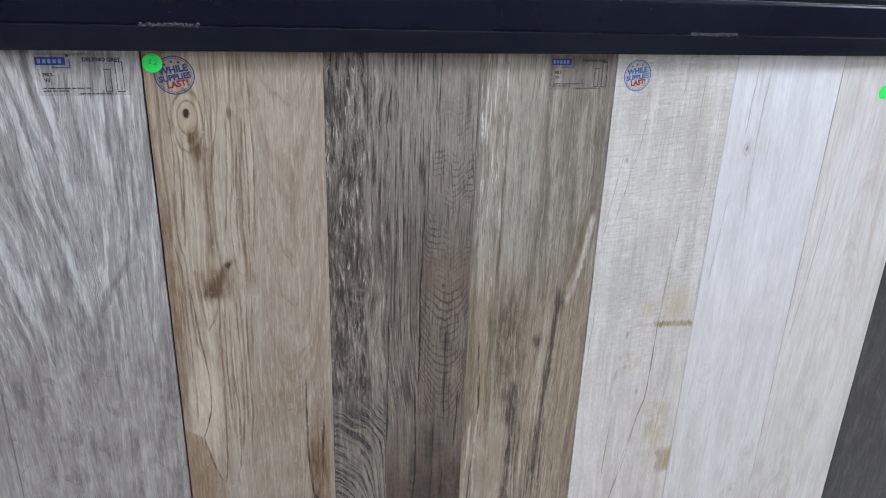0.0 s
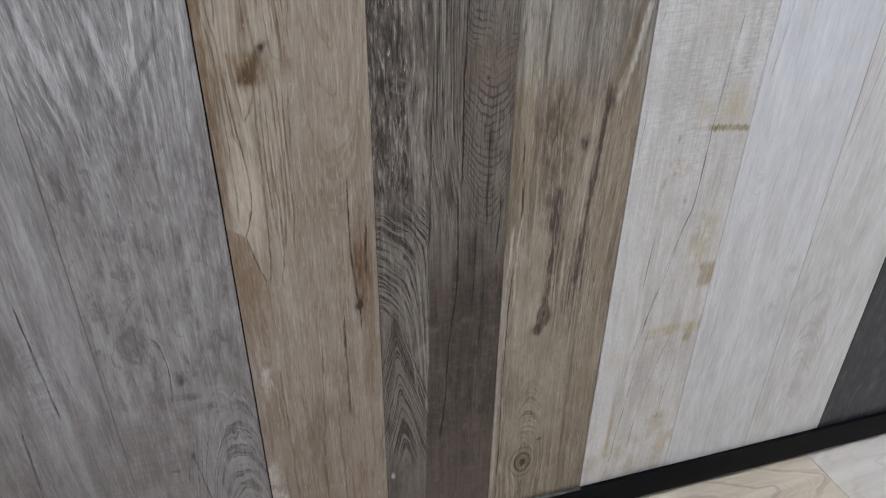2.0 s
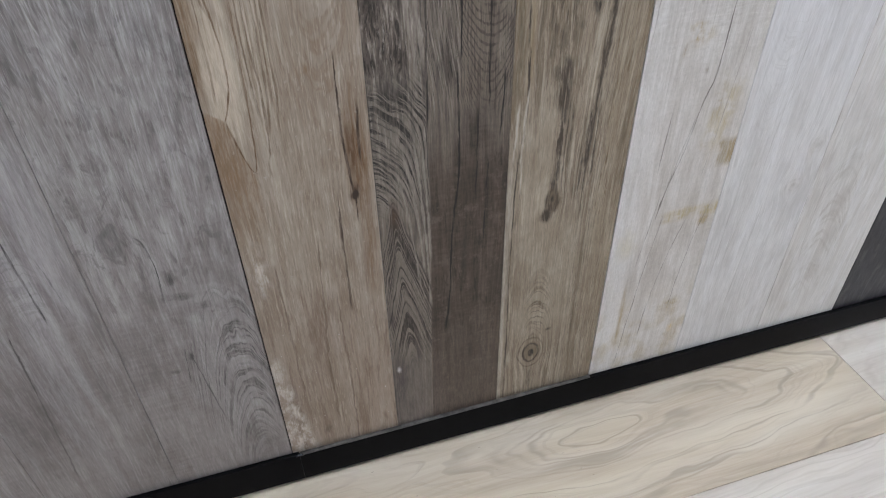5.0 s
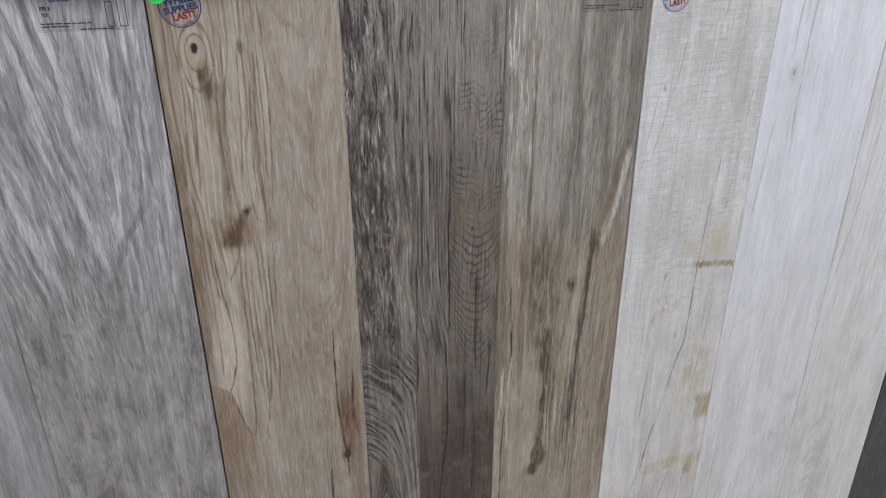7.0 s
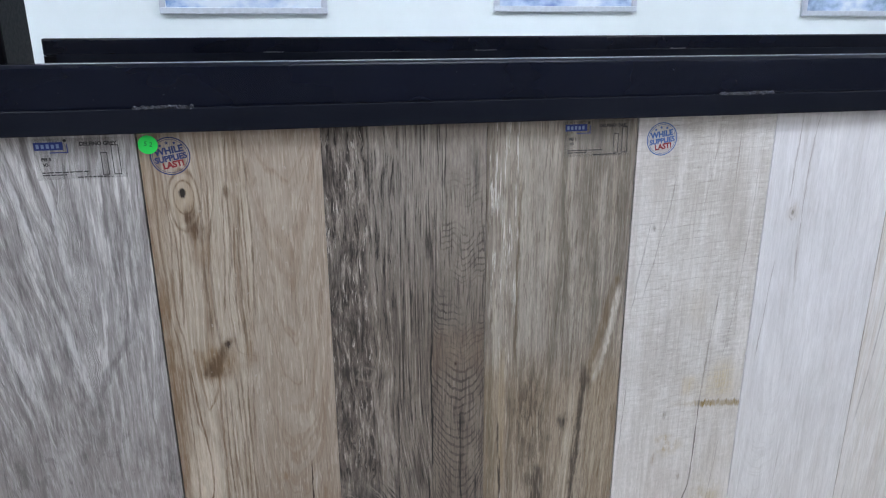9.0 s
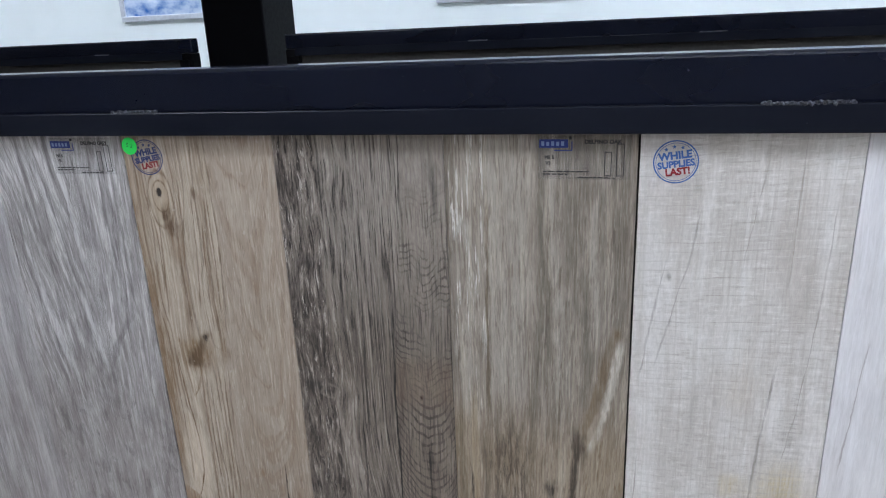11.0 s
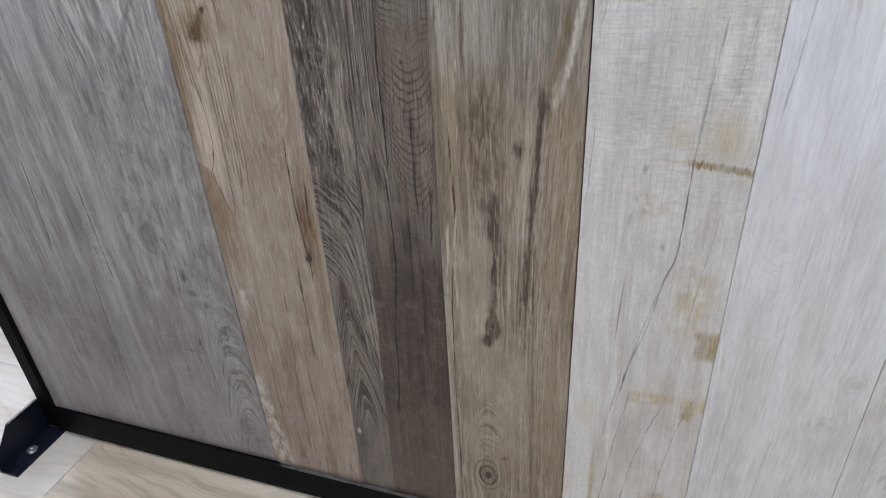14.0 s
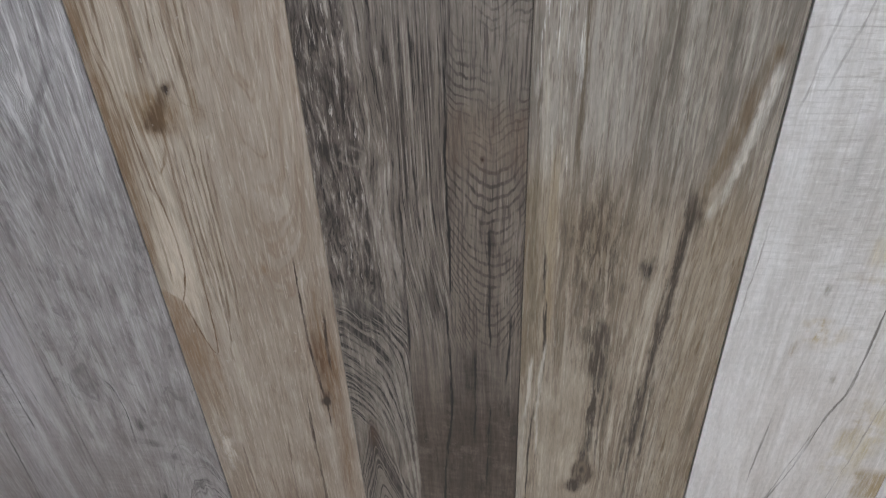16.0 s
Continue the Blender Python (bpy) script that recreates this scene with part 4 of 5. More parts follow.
def cream_tile():
    """Cream saw-marked boards with ochre stains and long splits."""
    mat, u, _, v = start_tile("cream_sawn_tile")
    fine = grain(u, v, 131.0, 330.0, 14.0, 0.008)
    mid = grain(u, v, 134.0, 60.0, 2.0, 0.014)
    cloud = wash(u, v, 137.0)
    vs = v - u * 0.05 + (noise3(u * 7.0, v * 4.0, 132.0, 2.0) - 0.5) * 0.012
    saw = noise3(u * 46.0, vs * 240.0, 139.0, 3.0, 0.62)
    s = fine * 0.24 + mid * 0.26 + cloud * 0.50
    c = mixc(rng(v, 0.55, 0.85), ramp(s, (0.36, lin(180, 172, 164)), (0.50, lin(203, 197, 191)), (0.62, lin(220, 216, 212))), ramp(s, (0.36, lin(176, 171, 164)), (0.50, lin(199, 195, 190)), (0.62, lin(217, 215, 212))))
    upper = rng(v, 0.60, 0.80, 0.25, 1.0)
    # saw marks: fine rows all over, a few deeper ones above
    c = mixc(rng(saw, 0.37, 0.47, 1.0, 0.0) * upper * rng(noise3(u * 14.0, v * 9.0, 141.0, 2.0), 0.36, 0.58, 0.25, 1.0) * 0.36, c, lin(160, 153, 144))
    c = mixc(rng(saw, 0.54, 0.64) * upper * 0.35, c, lin(226, 224, 220))
    deep = rng(vsin((vs + (noise3(u * 30.0, vs * 20.0, 142.0, 2.0) - 0.5) * 0.004) * 640.0), 0.86, 1.0) * rng(noise3(u * 18.0, vs * 90.0, 143.0, 2.0), 0.44, 0.58)
    c = mixc(deep * rng(v, 0.84, 0.98) * rng(u, 0.09, 0.16, 0.45, 0.25), c, lin(146, 140, 131))
    ribs = noise3((u + (noise3(u * 10.0, v * 5.0, 145.0, 2.0) - 0.5) * 0.012) * 300.0, v * 5.0, 140.0, 2.0)
    c = mixc(rng(ribs, 0.52, 0.66) * rng(v, 0.5, 0.8, 0.22, 0.34), c, lin(168, 162, 153))
    # bluish-grey sawn patches
    c = mixc(blob(u, v, 0.066, 0.89, 0.012, 0.10, 0.5, 20.0) * 0.5, c, lin(166, 162, 156))
    c = mixc(blob(u, v, 0.166, 0.88, 0.036, 0.085, 0.5, 21.0) * rng(saw, 0.36, 0.62, 1.0, 0.2) * 0.6, c, lin(162, 158, 153))
    c = mixc(blob(u, v, 0.115, 0.93, 0.034, 0.05, 0.6, 22.0) * 0.30, c, lin(184, 172, 154))
    c = mixc(rng(u, 0.020, 0.060, 0.50, 0.0) * rng(v, 0.3, 0.9, 1.0, 0.5), c, lin(224, 222, 220))
    ochre, olive = lin(160, 136, 84), lin(126, 106, 62)
    # stained strip with a toothed lower rim
    teeth = (noise3(u * 150.0, 2.0, 5.0, 4.0, 0.7) - 0.5) * 0.026
    d = v - 0.762 + (u - 0.16) * 0.10 + teeth
    c = mixc(blob(u, v, 0.162, 0.800, 0.044, 0.050, 0.6, 1.0) * 0.55 * rng(saw, 0.30, 0.62, 0.45, 1.0), c, lin(184, 166, 118))
    c = mixc(blob(u, v, 0.112, 0.800, 0.020, 0.03, 0.7, 1.2) * 0.45, c, lin(190, 172, 128))
    c = mixc(band(d, 0.0, 0.009, 0.0025) * rng(u, 0.118, 0.140) * rng(noise3(u * 60.0, 7.0, 5.0, 2.0), 0.36, 0.56, 0.30, 0.92), c, olive)
    c = mixc(band(d, 0.0, 0.007, 0.004) * rng(u, 0.07, 0.13) * 0.35, c, ochre)
    stain = rng(noise3(u * 34.0, v * 26.0, 8.0, 4.0, 0.62), 0.40, 0.58)
    c = mixc(stain * blob(u, v, 0.082, 0.705, 0.034, 0.026, 0.6, 2.0) * 0.95, c, lin(166, 146, 102))
    c = mixc(blob(u, v, 0.064, 0.682, 0.006, 0.014, 0.7, 2.5) * 0.6, c, lin(140, 120, 90))
    c = mixc(stain * blob(u, v, 0.146, 0.600, 0.018, 0.065, 0.6, 3.0) * 0.65, c, lin(162, 145, 106))
    c = mixc(stain * blob(u, v, 0.150, 0.530, 0.026, 0.070, 0.7, 3.3) * 0.65, c, lin(174, 158, 116))
    c = mixc(stain * blob(u, v, 0.168, 0.580, 0.024, 0.090, 0.7, 3.6) * 0.60, c, lin(182, 167, 126))
    c = mixc(band(u + (noise3(v * 40.0, 3.0, 1.0, 3.0) - 0.5) * 0.02, 0.172, 0.205, 0.004) * band(v, 0.466, 0.515, 0.008) * 0.7, c, lin(150, 128, 84))
    bandy = band(v - (u - 0.09) * 0.03 + (noise3(u * 40.0, 1.0, 4.0, 3.0) - 0.5) * 0.016, 0.362, 0.386, 0.006)
    c = mixc(bandy * rng(u, 0.075, 0.11) * rng(noise3(u * 40.0, v * 50.0, 10.0, 2.0), 0.30, 0.55, 0.2, 1.0) * 0.66, c, lin(176, 159, 114))
    c = mixc(blob(u, v, 0.178, 0.355, 0.018, 0.022, 0.6, 4.0) * 0.75, c, ochre)
    c = mixc(blob(u, v, 0.030, 0.335, 0.030, 0.05, 0.7, 4.5) * 0.30, c, lin(192, 178, 126))
    c = mixc(rng(noise3(u * 26.0, v * 18.0, 12.0, 3.0), 0.44, 0.62) * rng(v, 0.08, 0.24, 1.0, 0.0) * 0.45, c, lin(172, 154, 114))
    c = mixc(blob(u, v, 0.048, 0.13, 0.008, 0.12, 0.6, 5.0) * 0.6, c, ochre)
    c = mixc(blob(u, v, 0.160, 0.15, 0.04, 0.03, 0.7, 5.3) * stain * 0.7, c, lin(162, 142, 98))
    c = mixc(blob(u, v, 0.170, 0.085, 0.012, 0.018, 0.6, 5.5) * 0.5, c, lin(206, 176, 104))
    # splits
    ink = lin(116, 110, 103)
    c = mixc(lines(u, v, 13.0, 0.0017, [(0.146, 0.95), (0.138, 0.87), (0.132, 0.78), (0.131, 0.72), (0.129, 0.642), (0.117, 0.59), (0.103, 0.505), (0.085, 0.43), (0.078, 0.385)], wob=0.0016, broken=0.45) * rng(v, 0.74, 0.84, 0.72, 0.50), c, lin(100, 94, 87))
    c = mixc(lines(u, v, 14.0, 0.0015, [(0.112, 0.57), (0.088, 0.45), (0.078, 0.38)], [(0.060, 1.11), (0.052, 1.06), (0.044, 1.03), (0.036, 0.99), (0.026, 0.95)], [(0.030, 1.06), (0.020, 1.0), (0.010, 0.93)], [(0.065, 0.58), (0.062, 0.48)], [(0.187, 0.40), (0.160, 0.27), (0.150, 0.15)], [(0.140, 0.36), (0.105, 0.20), (0.095, 0.09)], [(0.092, 0.38), (0.070, 0.20), (0.055, 0.02)], [(0.076, 0.42), (0.058, 0.28)], wob=0.002) * rng(v, 0.5, 0.7, 0.66, 0.42), c, ink)
    c = mixc(lines(u, v, 15.0, 0.0011, [(0.172, 0.70), (0.150, 0.45)], [(0.118, 1.16), (0.104, 1.06)], [(0.182, 1.12), (0.176, 0.98), (0.160, 0.84)], [(0.012, 0.83), (0.006, 0.70)], [(0.150, 1.19), (0.148, 1.04)], wob=0.002) * 0.55, c, lin(136, 129, 120))
    c = mixc(blob(u, v, 0.034, 1.046, 0.0045, 0.006, 0.4, 6.0) * 0.8, c, lin(122, 116, 108))
    c = mixc(blob(u, v, 0.076, 0.755, 0.005, 0.010, 0.6, 6.2) * 0.7, c, lin(128, 118, 104))
    c = mixc(blob(u, v, 0.110, 0.645, 0.005, 0.009, 0.5, 6.5) * 0.6, c, lin(140, 130, 114))
    worn = noise3(u * 40.0, v * 5.0, 147.0, 4.0, 0.62, 0.3)
    c = mixc(rng(worn, 0.36, 0.47, 1.0, 0.0) * 0.28, c, lin(172, 164, 155))
    c = mixc(rng(worn, 0.53, 0.65) * 0.40, c, lin(226, 223, 220))
    c = crisp(c, u, v, 146.0, 0.09, 340.0, 110.0)
    return tile_finish(mat, c, saw * 0.4 + fine * 0.4 + 0.1)


def white_tile(kind):
    """Whitewashed boards: 0 cool with small knots, 1 warmer with arched figure."""
    mat, u, _, v = start_tile("whitewashed_tile")
    s0 = 151.0 + 17.0 * kind
    push = part_round(u, v, 0.155, 0.388, 0.03, 0.03, -0.8) + part_round(u, v, 0.182, 0.466, 0.03, 0.03, -0.8) if kind == 0 else u * 0.0
    uu = u + push
    fine = grain(uu, v, s0, 320.0, 12.0, 0.016)
    mid = grain(uu, v, s0 + 3, 60.0, 2.0, 0.02)
    cloud = wash(u, v, s0 + 6)
    s = fine * 0.24 + mid * 0.34 + cloud * 0.42
    ink, tan = lin(142, 136, 134), lin(180, 168, 155)
    if kind == 0:
        c = ramp(s, (0.34, lin(190, 189, 190)), (0.48, lin(210, 209, 211)), (0.62, lin(226, 226, 229)))
        field = v - (u - 0.05) * (u - 0.05) * 40.0 + (noise3(u * 26.0, v * 11.0, 36.0, 3.0) - 0.5) * 0.05
        c = mixc(contours(field, 37.0, 70.0, 0.06, u * 9.0) * blob(u, v, 0.060, 0.60, 0.060, 0.26, 0.4, 3.0) * 0.36, c, lin(160, 157, 156))
        c = mixc(lines(u, v, 30.0, 0.0016, [(0.040, 1.19), (0.036, 1.08)], [(0.066, 1.19), (0.060, 1.10), (0.062, 0.96)], [(0.026, 0.98), (0.016, 0.84)], [(0.082, 0.66), (0.078, 0.56), (0.074, 0.44)], [(0.035, 0.42), (0.030, 0.20)], [(0.100, 0.36), (0.088, 0.12)], [(0.062, 0.36), (0.048, 0.22)], wob=0.002) * 0.62, c, ink)
        c = mixc(lines(u, v, 31.0, 0.0045, [(0.062, 1.16), (0.060, 1.08)], [(0.060, 1.03), (0.066, 0.92)], [(0.050, 1.19), (0.049, 1.12)], wob=0.003) * 0.40, c, lin(170, 164, 161))
        c = mixc(blob(u, v, 0.170, 0.43, 0.05, 0.07, 0.6, 8.0) * 0.35, c, lin(190, 182, 175))
        for a, b, ra, rb in ((0.045, 1.056, 0.005, 0.009), (0.155, 0.388, 0.013, 0.011), (0.180, 0.466, 0.014, 0.014)):
            c = knot(c, u, v, a, b, ra * 1.15, rb * 1.15, lin(130, 121, 114), lin(186, 178, 172), a * 50)
    else:
        c = ramp(s, (0.34, lin(188, 183, 178)), (0.48, lin(210, 207, 204)), (0.64, lin(225, 224, 223)))
        year = noise3((uu + (noise3(u * 9.0, v * 2.6, 40.0, 2.0) - 0.5) * 0.05) * 130.0, v * 1.5, 41.0, 3.0)
        c = mixc(rng(year, 0.38, 0.47, 1.0, 0.0) * rng(v, 0.4, 0.7, 0.25, 0.42), c, tan)
        tall = v - (u - 0.11) * (u - 0.11) * -70.0 + (noise3(u * 14.0, v * 4.0, 45.0, 2.0) - 0.5) * 0.12
        c = mixc(contours(tall, 46.0, 16.0, 0.05, u * 4.0) * band(v, 0.62, 1.08, 0.08) * 0.32, c, lin(182, 164, 148))
        nest = v + (u - 0.075) * (u - 0.075) * 36.0 + (noise3(u * 26.0, v * 9.0, 42.0, 3.0) - 0.5) * 0.07
        zone = blob(u, v, 0.080, 0.28, 0.075, 0.25, 0.3, 4.0, 0.3)
        if isinstance(zone, V):
            c = mixc(zone * contours(nest, 43.0, 34.0, 0.07, u * 6.0) * 0.85, c, lin(158, 147, 138))
        c = mixc(lines(u, v, 43.0, 0.0018, [(0.036, 0.40), (0.031, 0.326), (0.042, 0.18)], [(0.020, 0.60), (0.010, 0.42)], [(0.034, 1.0), (0.028, 0.86), (0.012, 0.70)], wob=0.002) * 0.7, c, ink)
        c = mixc(blob(u, v, 0.014, 0.43, 0.014, 0.030, 0.8, 5.1) * 0.5, c, lin(150, 138, 128))
        c = mixc(blob(u, v, 0.056, 0.052, 0.020, 0.022, 0.8, 5.0) * 0.6, c, lin(164, 146, 124))
        c = mixc(rng(u, 0.0, 0.0015, 0.75, 0.0), c, lin(150, 138, 126))
    c = mixc(rng(v, 0.45, 0.95, 0.60, 0.0), c, mixc(rng(cloud * 0.5 + fine * 0.5, 0.38, 0.60), lin(194, 190, 185), lin(219, 216, 211)))
    c = mixc(fibres(uu, v, s0 + 9, 360.0, 7.0) * 0.16, c, lin(174, 170, 168))
    c = mixc(pores(uu, v, s0 + 12, 520.0, 26.0) * 0.10, c, lin(166, 162, 160))
    worn = noise3(u * 30.0, v * 4.0, s0 + 15, 4.0, 0.62, 0.3)
    c = mixc(rng(worn, 0.36, 0.47, 1.0, 0.0) * (0.16 + 0.14 * kind), c, lin(182, 174, 168))
    c = mixc(rng(worn, 0.52, 0.64) * 0.40, c, lin(228, 227, 228))
    c = crisp(c, uu, v, s0 + 14, 0.06, 360.0, 50.0)
    return tile_finish(mat, c, fine * 0.6 + mid * 0.4, 0.40)


def slate_tile(seed):
    """Dark charcoal boards."""
    mat, u, _, v = start_tile("charcoal_tile")
    fine = grain(u, v, 191.0 + seed, 220.0, 26.0, 0.015)
    mid = grain(u, v, 194.0 + seed, 40.0, 3.0, 0.03)
    s = fine * 0.3 + mid * 0.3 + wash(u, v, 197.0 + seed) * 0.4
    c = ramp(s, (0.32, lin(34, 33, 36)), (0.50, lin(56, 55, 59)), (0.68, lin(88, 87, 92)))
    c = mixc(rng(noise3(u * 50.0, v * 16.0, 198.0 + seed, 4.0, 0.6, 0.4), 0.52, 0.68) * 0.35, c, lin(104, 102, 102))
    c = crisp(c, u, v, 199.0 + seed, 0.2)
    return tile_finish(mat, c, fine)


CUTS = (0.30, 0.60, 0.90)


def stretches(make, *args):
    """One print in four materials, one for each stretch of the tile from foot to top."""
    global SECTION, ALONG, GRIT
    made = []
    for SECTION in zip((-0.01, *CUTS), (*CUTS, 1.21)):
        made.append(make(*args))
    SECTION, ALONG, GRIT = (-9.0, 9.0), None, None
    return made


# ---------------------------------------------------------------- other materials
def plain(name, colour, rough=0.5, metal=0.0, vary=0.06, scale=8.0, relief=0.0, spec=0.5):
    mat, x, y, z = start(name)
    n = noise3(x * scale, y * scale, z * scale, 4.0, 0.6)
    f = noise3(x * scale * 14.0, y * scale * 14.0, z * scale * 14.0, 3.0, 0.6)
    c = mixc(rng(n, 0.35, 0.65), tuple(a * (1 - vary) for a in colour), tuple(min(1.0, a * (1 + vary)) for a in colour))
    r = rng(f, 0.3, 0.7, rough * 0.9, min(1.0, rough * 1.12))
    return finish(mat, c, r, f if relief else None, relief, metal, spec)


def painted_steel(gloss=0.20, spec=0.19, tones=(lin(19, 22, 31), lin(24, 27, 36))):
    """Satin black paint with dust specks and a few rubbed spots, bluish reflected light in its tones."""
    mat, x, y, z = start("black_painted_steel")
    n = noise3(x * 5.0, y * 9.0, z * 9.0, 3.0)
    f = noise3(x * 130.0, y * 130.0, z * 130.0, 3.0, 0.6)
    c = mixc(rng(n, 0.3, 0.7), *tones)
    dust = rng(noise3(x * 190.0, y * 190.0, z * 190.0, 2.0), 0.735, 0.78) * rng(noise3(x * 11.0, y * 11.0, z * 11.0, 2.0), 0.52, 0.62)
    c = mixc(dust * 0.4, c, lin(110, 112, 116))
    return finish(mat, c, rng(n, 0.3, 0.7, gloss, gloss + 0.06), f, 0.000008, 0.0, spec)


def floor_print(name, pale, mid, dark, figure=0.0, ovals=()):
    """Wood-look floor planks: long soft grain along x, with a large oval figure where asked."""
    mat, x, y, z = start(name)
    seed = V(TREE.nodes.new("ShaderNodeObjectInfo").outputs["Random"]) * 40.0
    w = noise3(x * 2.2, y * 6.0, seed, 3.0)
    fine = noise3(x * 9.0, (y + w * 0.05) * 230.0, seed + 1.0, 3.0, 0.6)
    wide = noise3(x * 1.7, (y + w * 0.12) * 26.0, seed + 2.0, 4.0, 0.55)
    c = ramp(fine * 0.25 + wide * 0.75, (0.33, dark), (0.47, mid), (0.64, pale))
    if figure:
        warp = (noise3(x * 2.6, y * 8.0, 5.0, 3.0, 0.5) - 0.5) * 0.8
        r = None
        for cx, cy in ovals:
            dx, dy = (x - cx) * 1.5, (y - cy) * 6.5
            one = vsqrt(dx * dx + dy * dy)
            r = one if r is None else vmin(r, one)
        r = r + warp
        where = rng(noise3(x * 5.0, y * 14.0, 3.0, 3.0), 0.36, 0.56, 0.25, 1.0)
        c = mixc(rng(vsin(r * 9.0 + 1.0), -0.2, 1.0) * figure * 0.45, c, lin(216, 203, 180))
        c = mixc(contours(r, 8.0, 4.0, 0.040, x * 0.6) * where * figure * 0.8, c, lin(140, 127, 112))
        c = mixc(rng(noise3(r * 26.0, x * 2.0, 9.0, 3.0, 0.6), 0.38, 0.47, 1.0, 0.0) * where * figure * 0.4, c, lin(166, 153, 137))
    specks = rng(noise3(x * 60.0, y * 160.0, 4.0, 2.0), 0.74, 0.78)
    c = mixc(specks * 0.5, c, lin(120, 108, 96))
    return finish(mat, c, rng(fine, 0.3, 0.7, 0.28, 0.38), fine, 0.0002, 0.0, 0.5)


def veined_floor():
    """Pale green-grey polished tile with long cloudy veins."""
    mat, x, y, z = start("pale_green_veined_tile")
    w = noise3(x * 1.3, y * 2.4, 3.0, 4.0)
    n = noise3(x * 1.1 + w, (y + w * 0.5) * 9.0, 6.0, 5.0, 0.6)
    vein = rng(vabs(noise3(x * 0.9 + w, (y + w * 0.4) * 6.0, 9.0, 4.0) - 0.5), 0.0, 0.03, 1.0, 0.0)
    c = ramp(n, (0.34, lin(168, 178, 170)), (0.50, lin(198, 203, 194)), (0.66, lin(222, 222, 212)))
    c = mixc(vein * 0.4, c, lin(140, 146, 140))
    return finish(mat, c, 0.22, None, 0, 0, 0.5)


def print_mat(name, seed, tint):
    """A printed sheet with soft blue and pale fields."""
    mat, x, y, z = start(name)
    n = noise3(x * 2.0 + seed, z * 3.0, seed, 3.0)
    m = noise3(x * 14.0, z * 20.0, seed + 3, 3.0)
    c = ramp(n * 0.7 + m * 0.3, (0.36, tint), (0.46, lin(176, 196, 224)), (0.56, lin(218, 228, 238)))
    return finish(mat, c, 0.25)


def glow(name, colour, power):
    mat = bpy.data.materials.new(name)
    mat.use_nodes = True
    b = mat.node_tree.nodes["Principled BSDF"]
    b.inputs["Base Color"].default_value = (0.9, 0.9, 0.9, 1)
    b.inputs["Emission Color"].default_value = (*colour, 1)
    b.inputs["Emission Strength"].default_value = power
    return mat


def film_mat():
    """Thin clear label film."""
    mat, x, y, z = start("clear_label_film")
    finish(mat, lin(138, 136, 134), 0.35)
    TREE.nodes["Principled BSDF"].inputs["Alpha"].default_value = 0.10
    return mat


STEEL = painted_steel()
WELD = plain("scraped_weld_metal", lin(58, 60, 68), 0.5, 0.2, 0.75, 220.0, 0.0003)
# grey of dust and of the edge's highlight, both in the colour
LEDGE = plain("dusty_gloss_steel_edge", lin(84, 82, 80), 0.4, 0.2, 0.35, 60.0, 0.0001, 0.3)
TUBE = painted_steel(0.15, 0.30, (lin(13, 17, 29), lin(17, 21, 34)))
# rack paint again, with the shade of the low and side bars in its colour
SHADED_STEEL = plain("shaded_black_paint", lin(13, 13, 15), 0.45, 0.0, 0.15, 30.0, 0.00001, 0.05)
BOARD = plain("dark_backing_board", lin(46, 44, 43), 0.8)
GALV = plain("zinc_bolt_metal", lin(196, 198, 202), 0.22, 0.8, 0.1, 60.0)
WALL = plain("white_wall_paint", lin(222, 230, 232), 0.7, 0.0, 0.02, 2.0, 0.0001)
# grey for the walls out of view, chosen to cut bounced light
UNSEEN_WALL = plain("unseen_wall_grey", lin(128, 126, 124), 0.75, 0.0, 0.03, 2.0)
CEIL = plain("white_ceiling_board", lin(226, 226, 224), 0.85, 0.0, 0.03, 3.0)
ALU = plain("brushed_aluminium", lin(198, 204, 214), 0.35, 0.3, 0.06, 30.0)
COLUMN = plain("black_column_paint", lin(9, 9, 12), 0.5, 0.0, 0.12, 5.0, 0.0001, 0.05)
BLUE = plain("blue_ink", lin(24, 46, 116), 0.5)
STAMP_BLUE = plain("stamp_blue_ink", lin(34, 52, 100), 0.5)
STAMP_SKY = plain("stamp_pale_blue_ink", lin(58, 96, 156), 0.5)
RED = plain("stamp_red_ink", lin(128, 24, 32), 0.5)
BLACK_INK = plain("black_ink", lin(34, 33, 34), 0.5)
GREEN = plain("fluorescent_green_paper", lin(48, 232, 96), 0.6)
GREEN_INK = plain("dark_green_ink", lin(24, 132, 62), 0.6)
WHITE_INK = plain("pale_blue_ink", lin(120, 138, 178), 0.5)
FILM = film_mat()
SLAB = plain("grout", lin(186, 180, 170), 0.8)
LAMP = glow("lamp_diffuser", LAMP_COLOUR, LAMP_POWER)


# ---------------------------------------------------------------- mesh helpers
def box(bm, x0, x1, y0, y1, z0, z1, bevel=0.0, seg=2):
    """Adds a box, its edges rounded by bevel."""
    made = bmesh.ops.create_cube(bm, size=1.0, matrix=Matrix.Translation(((x0 + x1) / 2, (y0 + y1) / 2, (z0 + z1) / 2)) @ Matrix.Diagonal((x1 - x0, y1 - y0, z1 - z0, 1)))
    if bevel:
        vs = set(made["verts"])
        es = [e for e in bm.edges if e.verts[0] in vs and e.verts[1] in vs]
        bmesh.ops.bevel(bm, geom=es, offset=bevel, segments=seg, profile=0.5, affect="EDGES")
    return bm


def boxed(*dims, bevel=0.0, seg=2):
    return box(bmesh.new(), *dims, bevel=bevel, seg=seg)


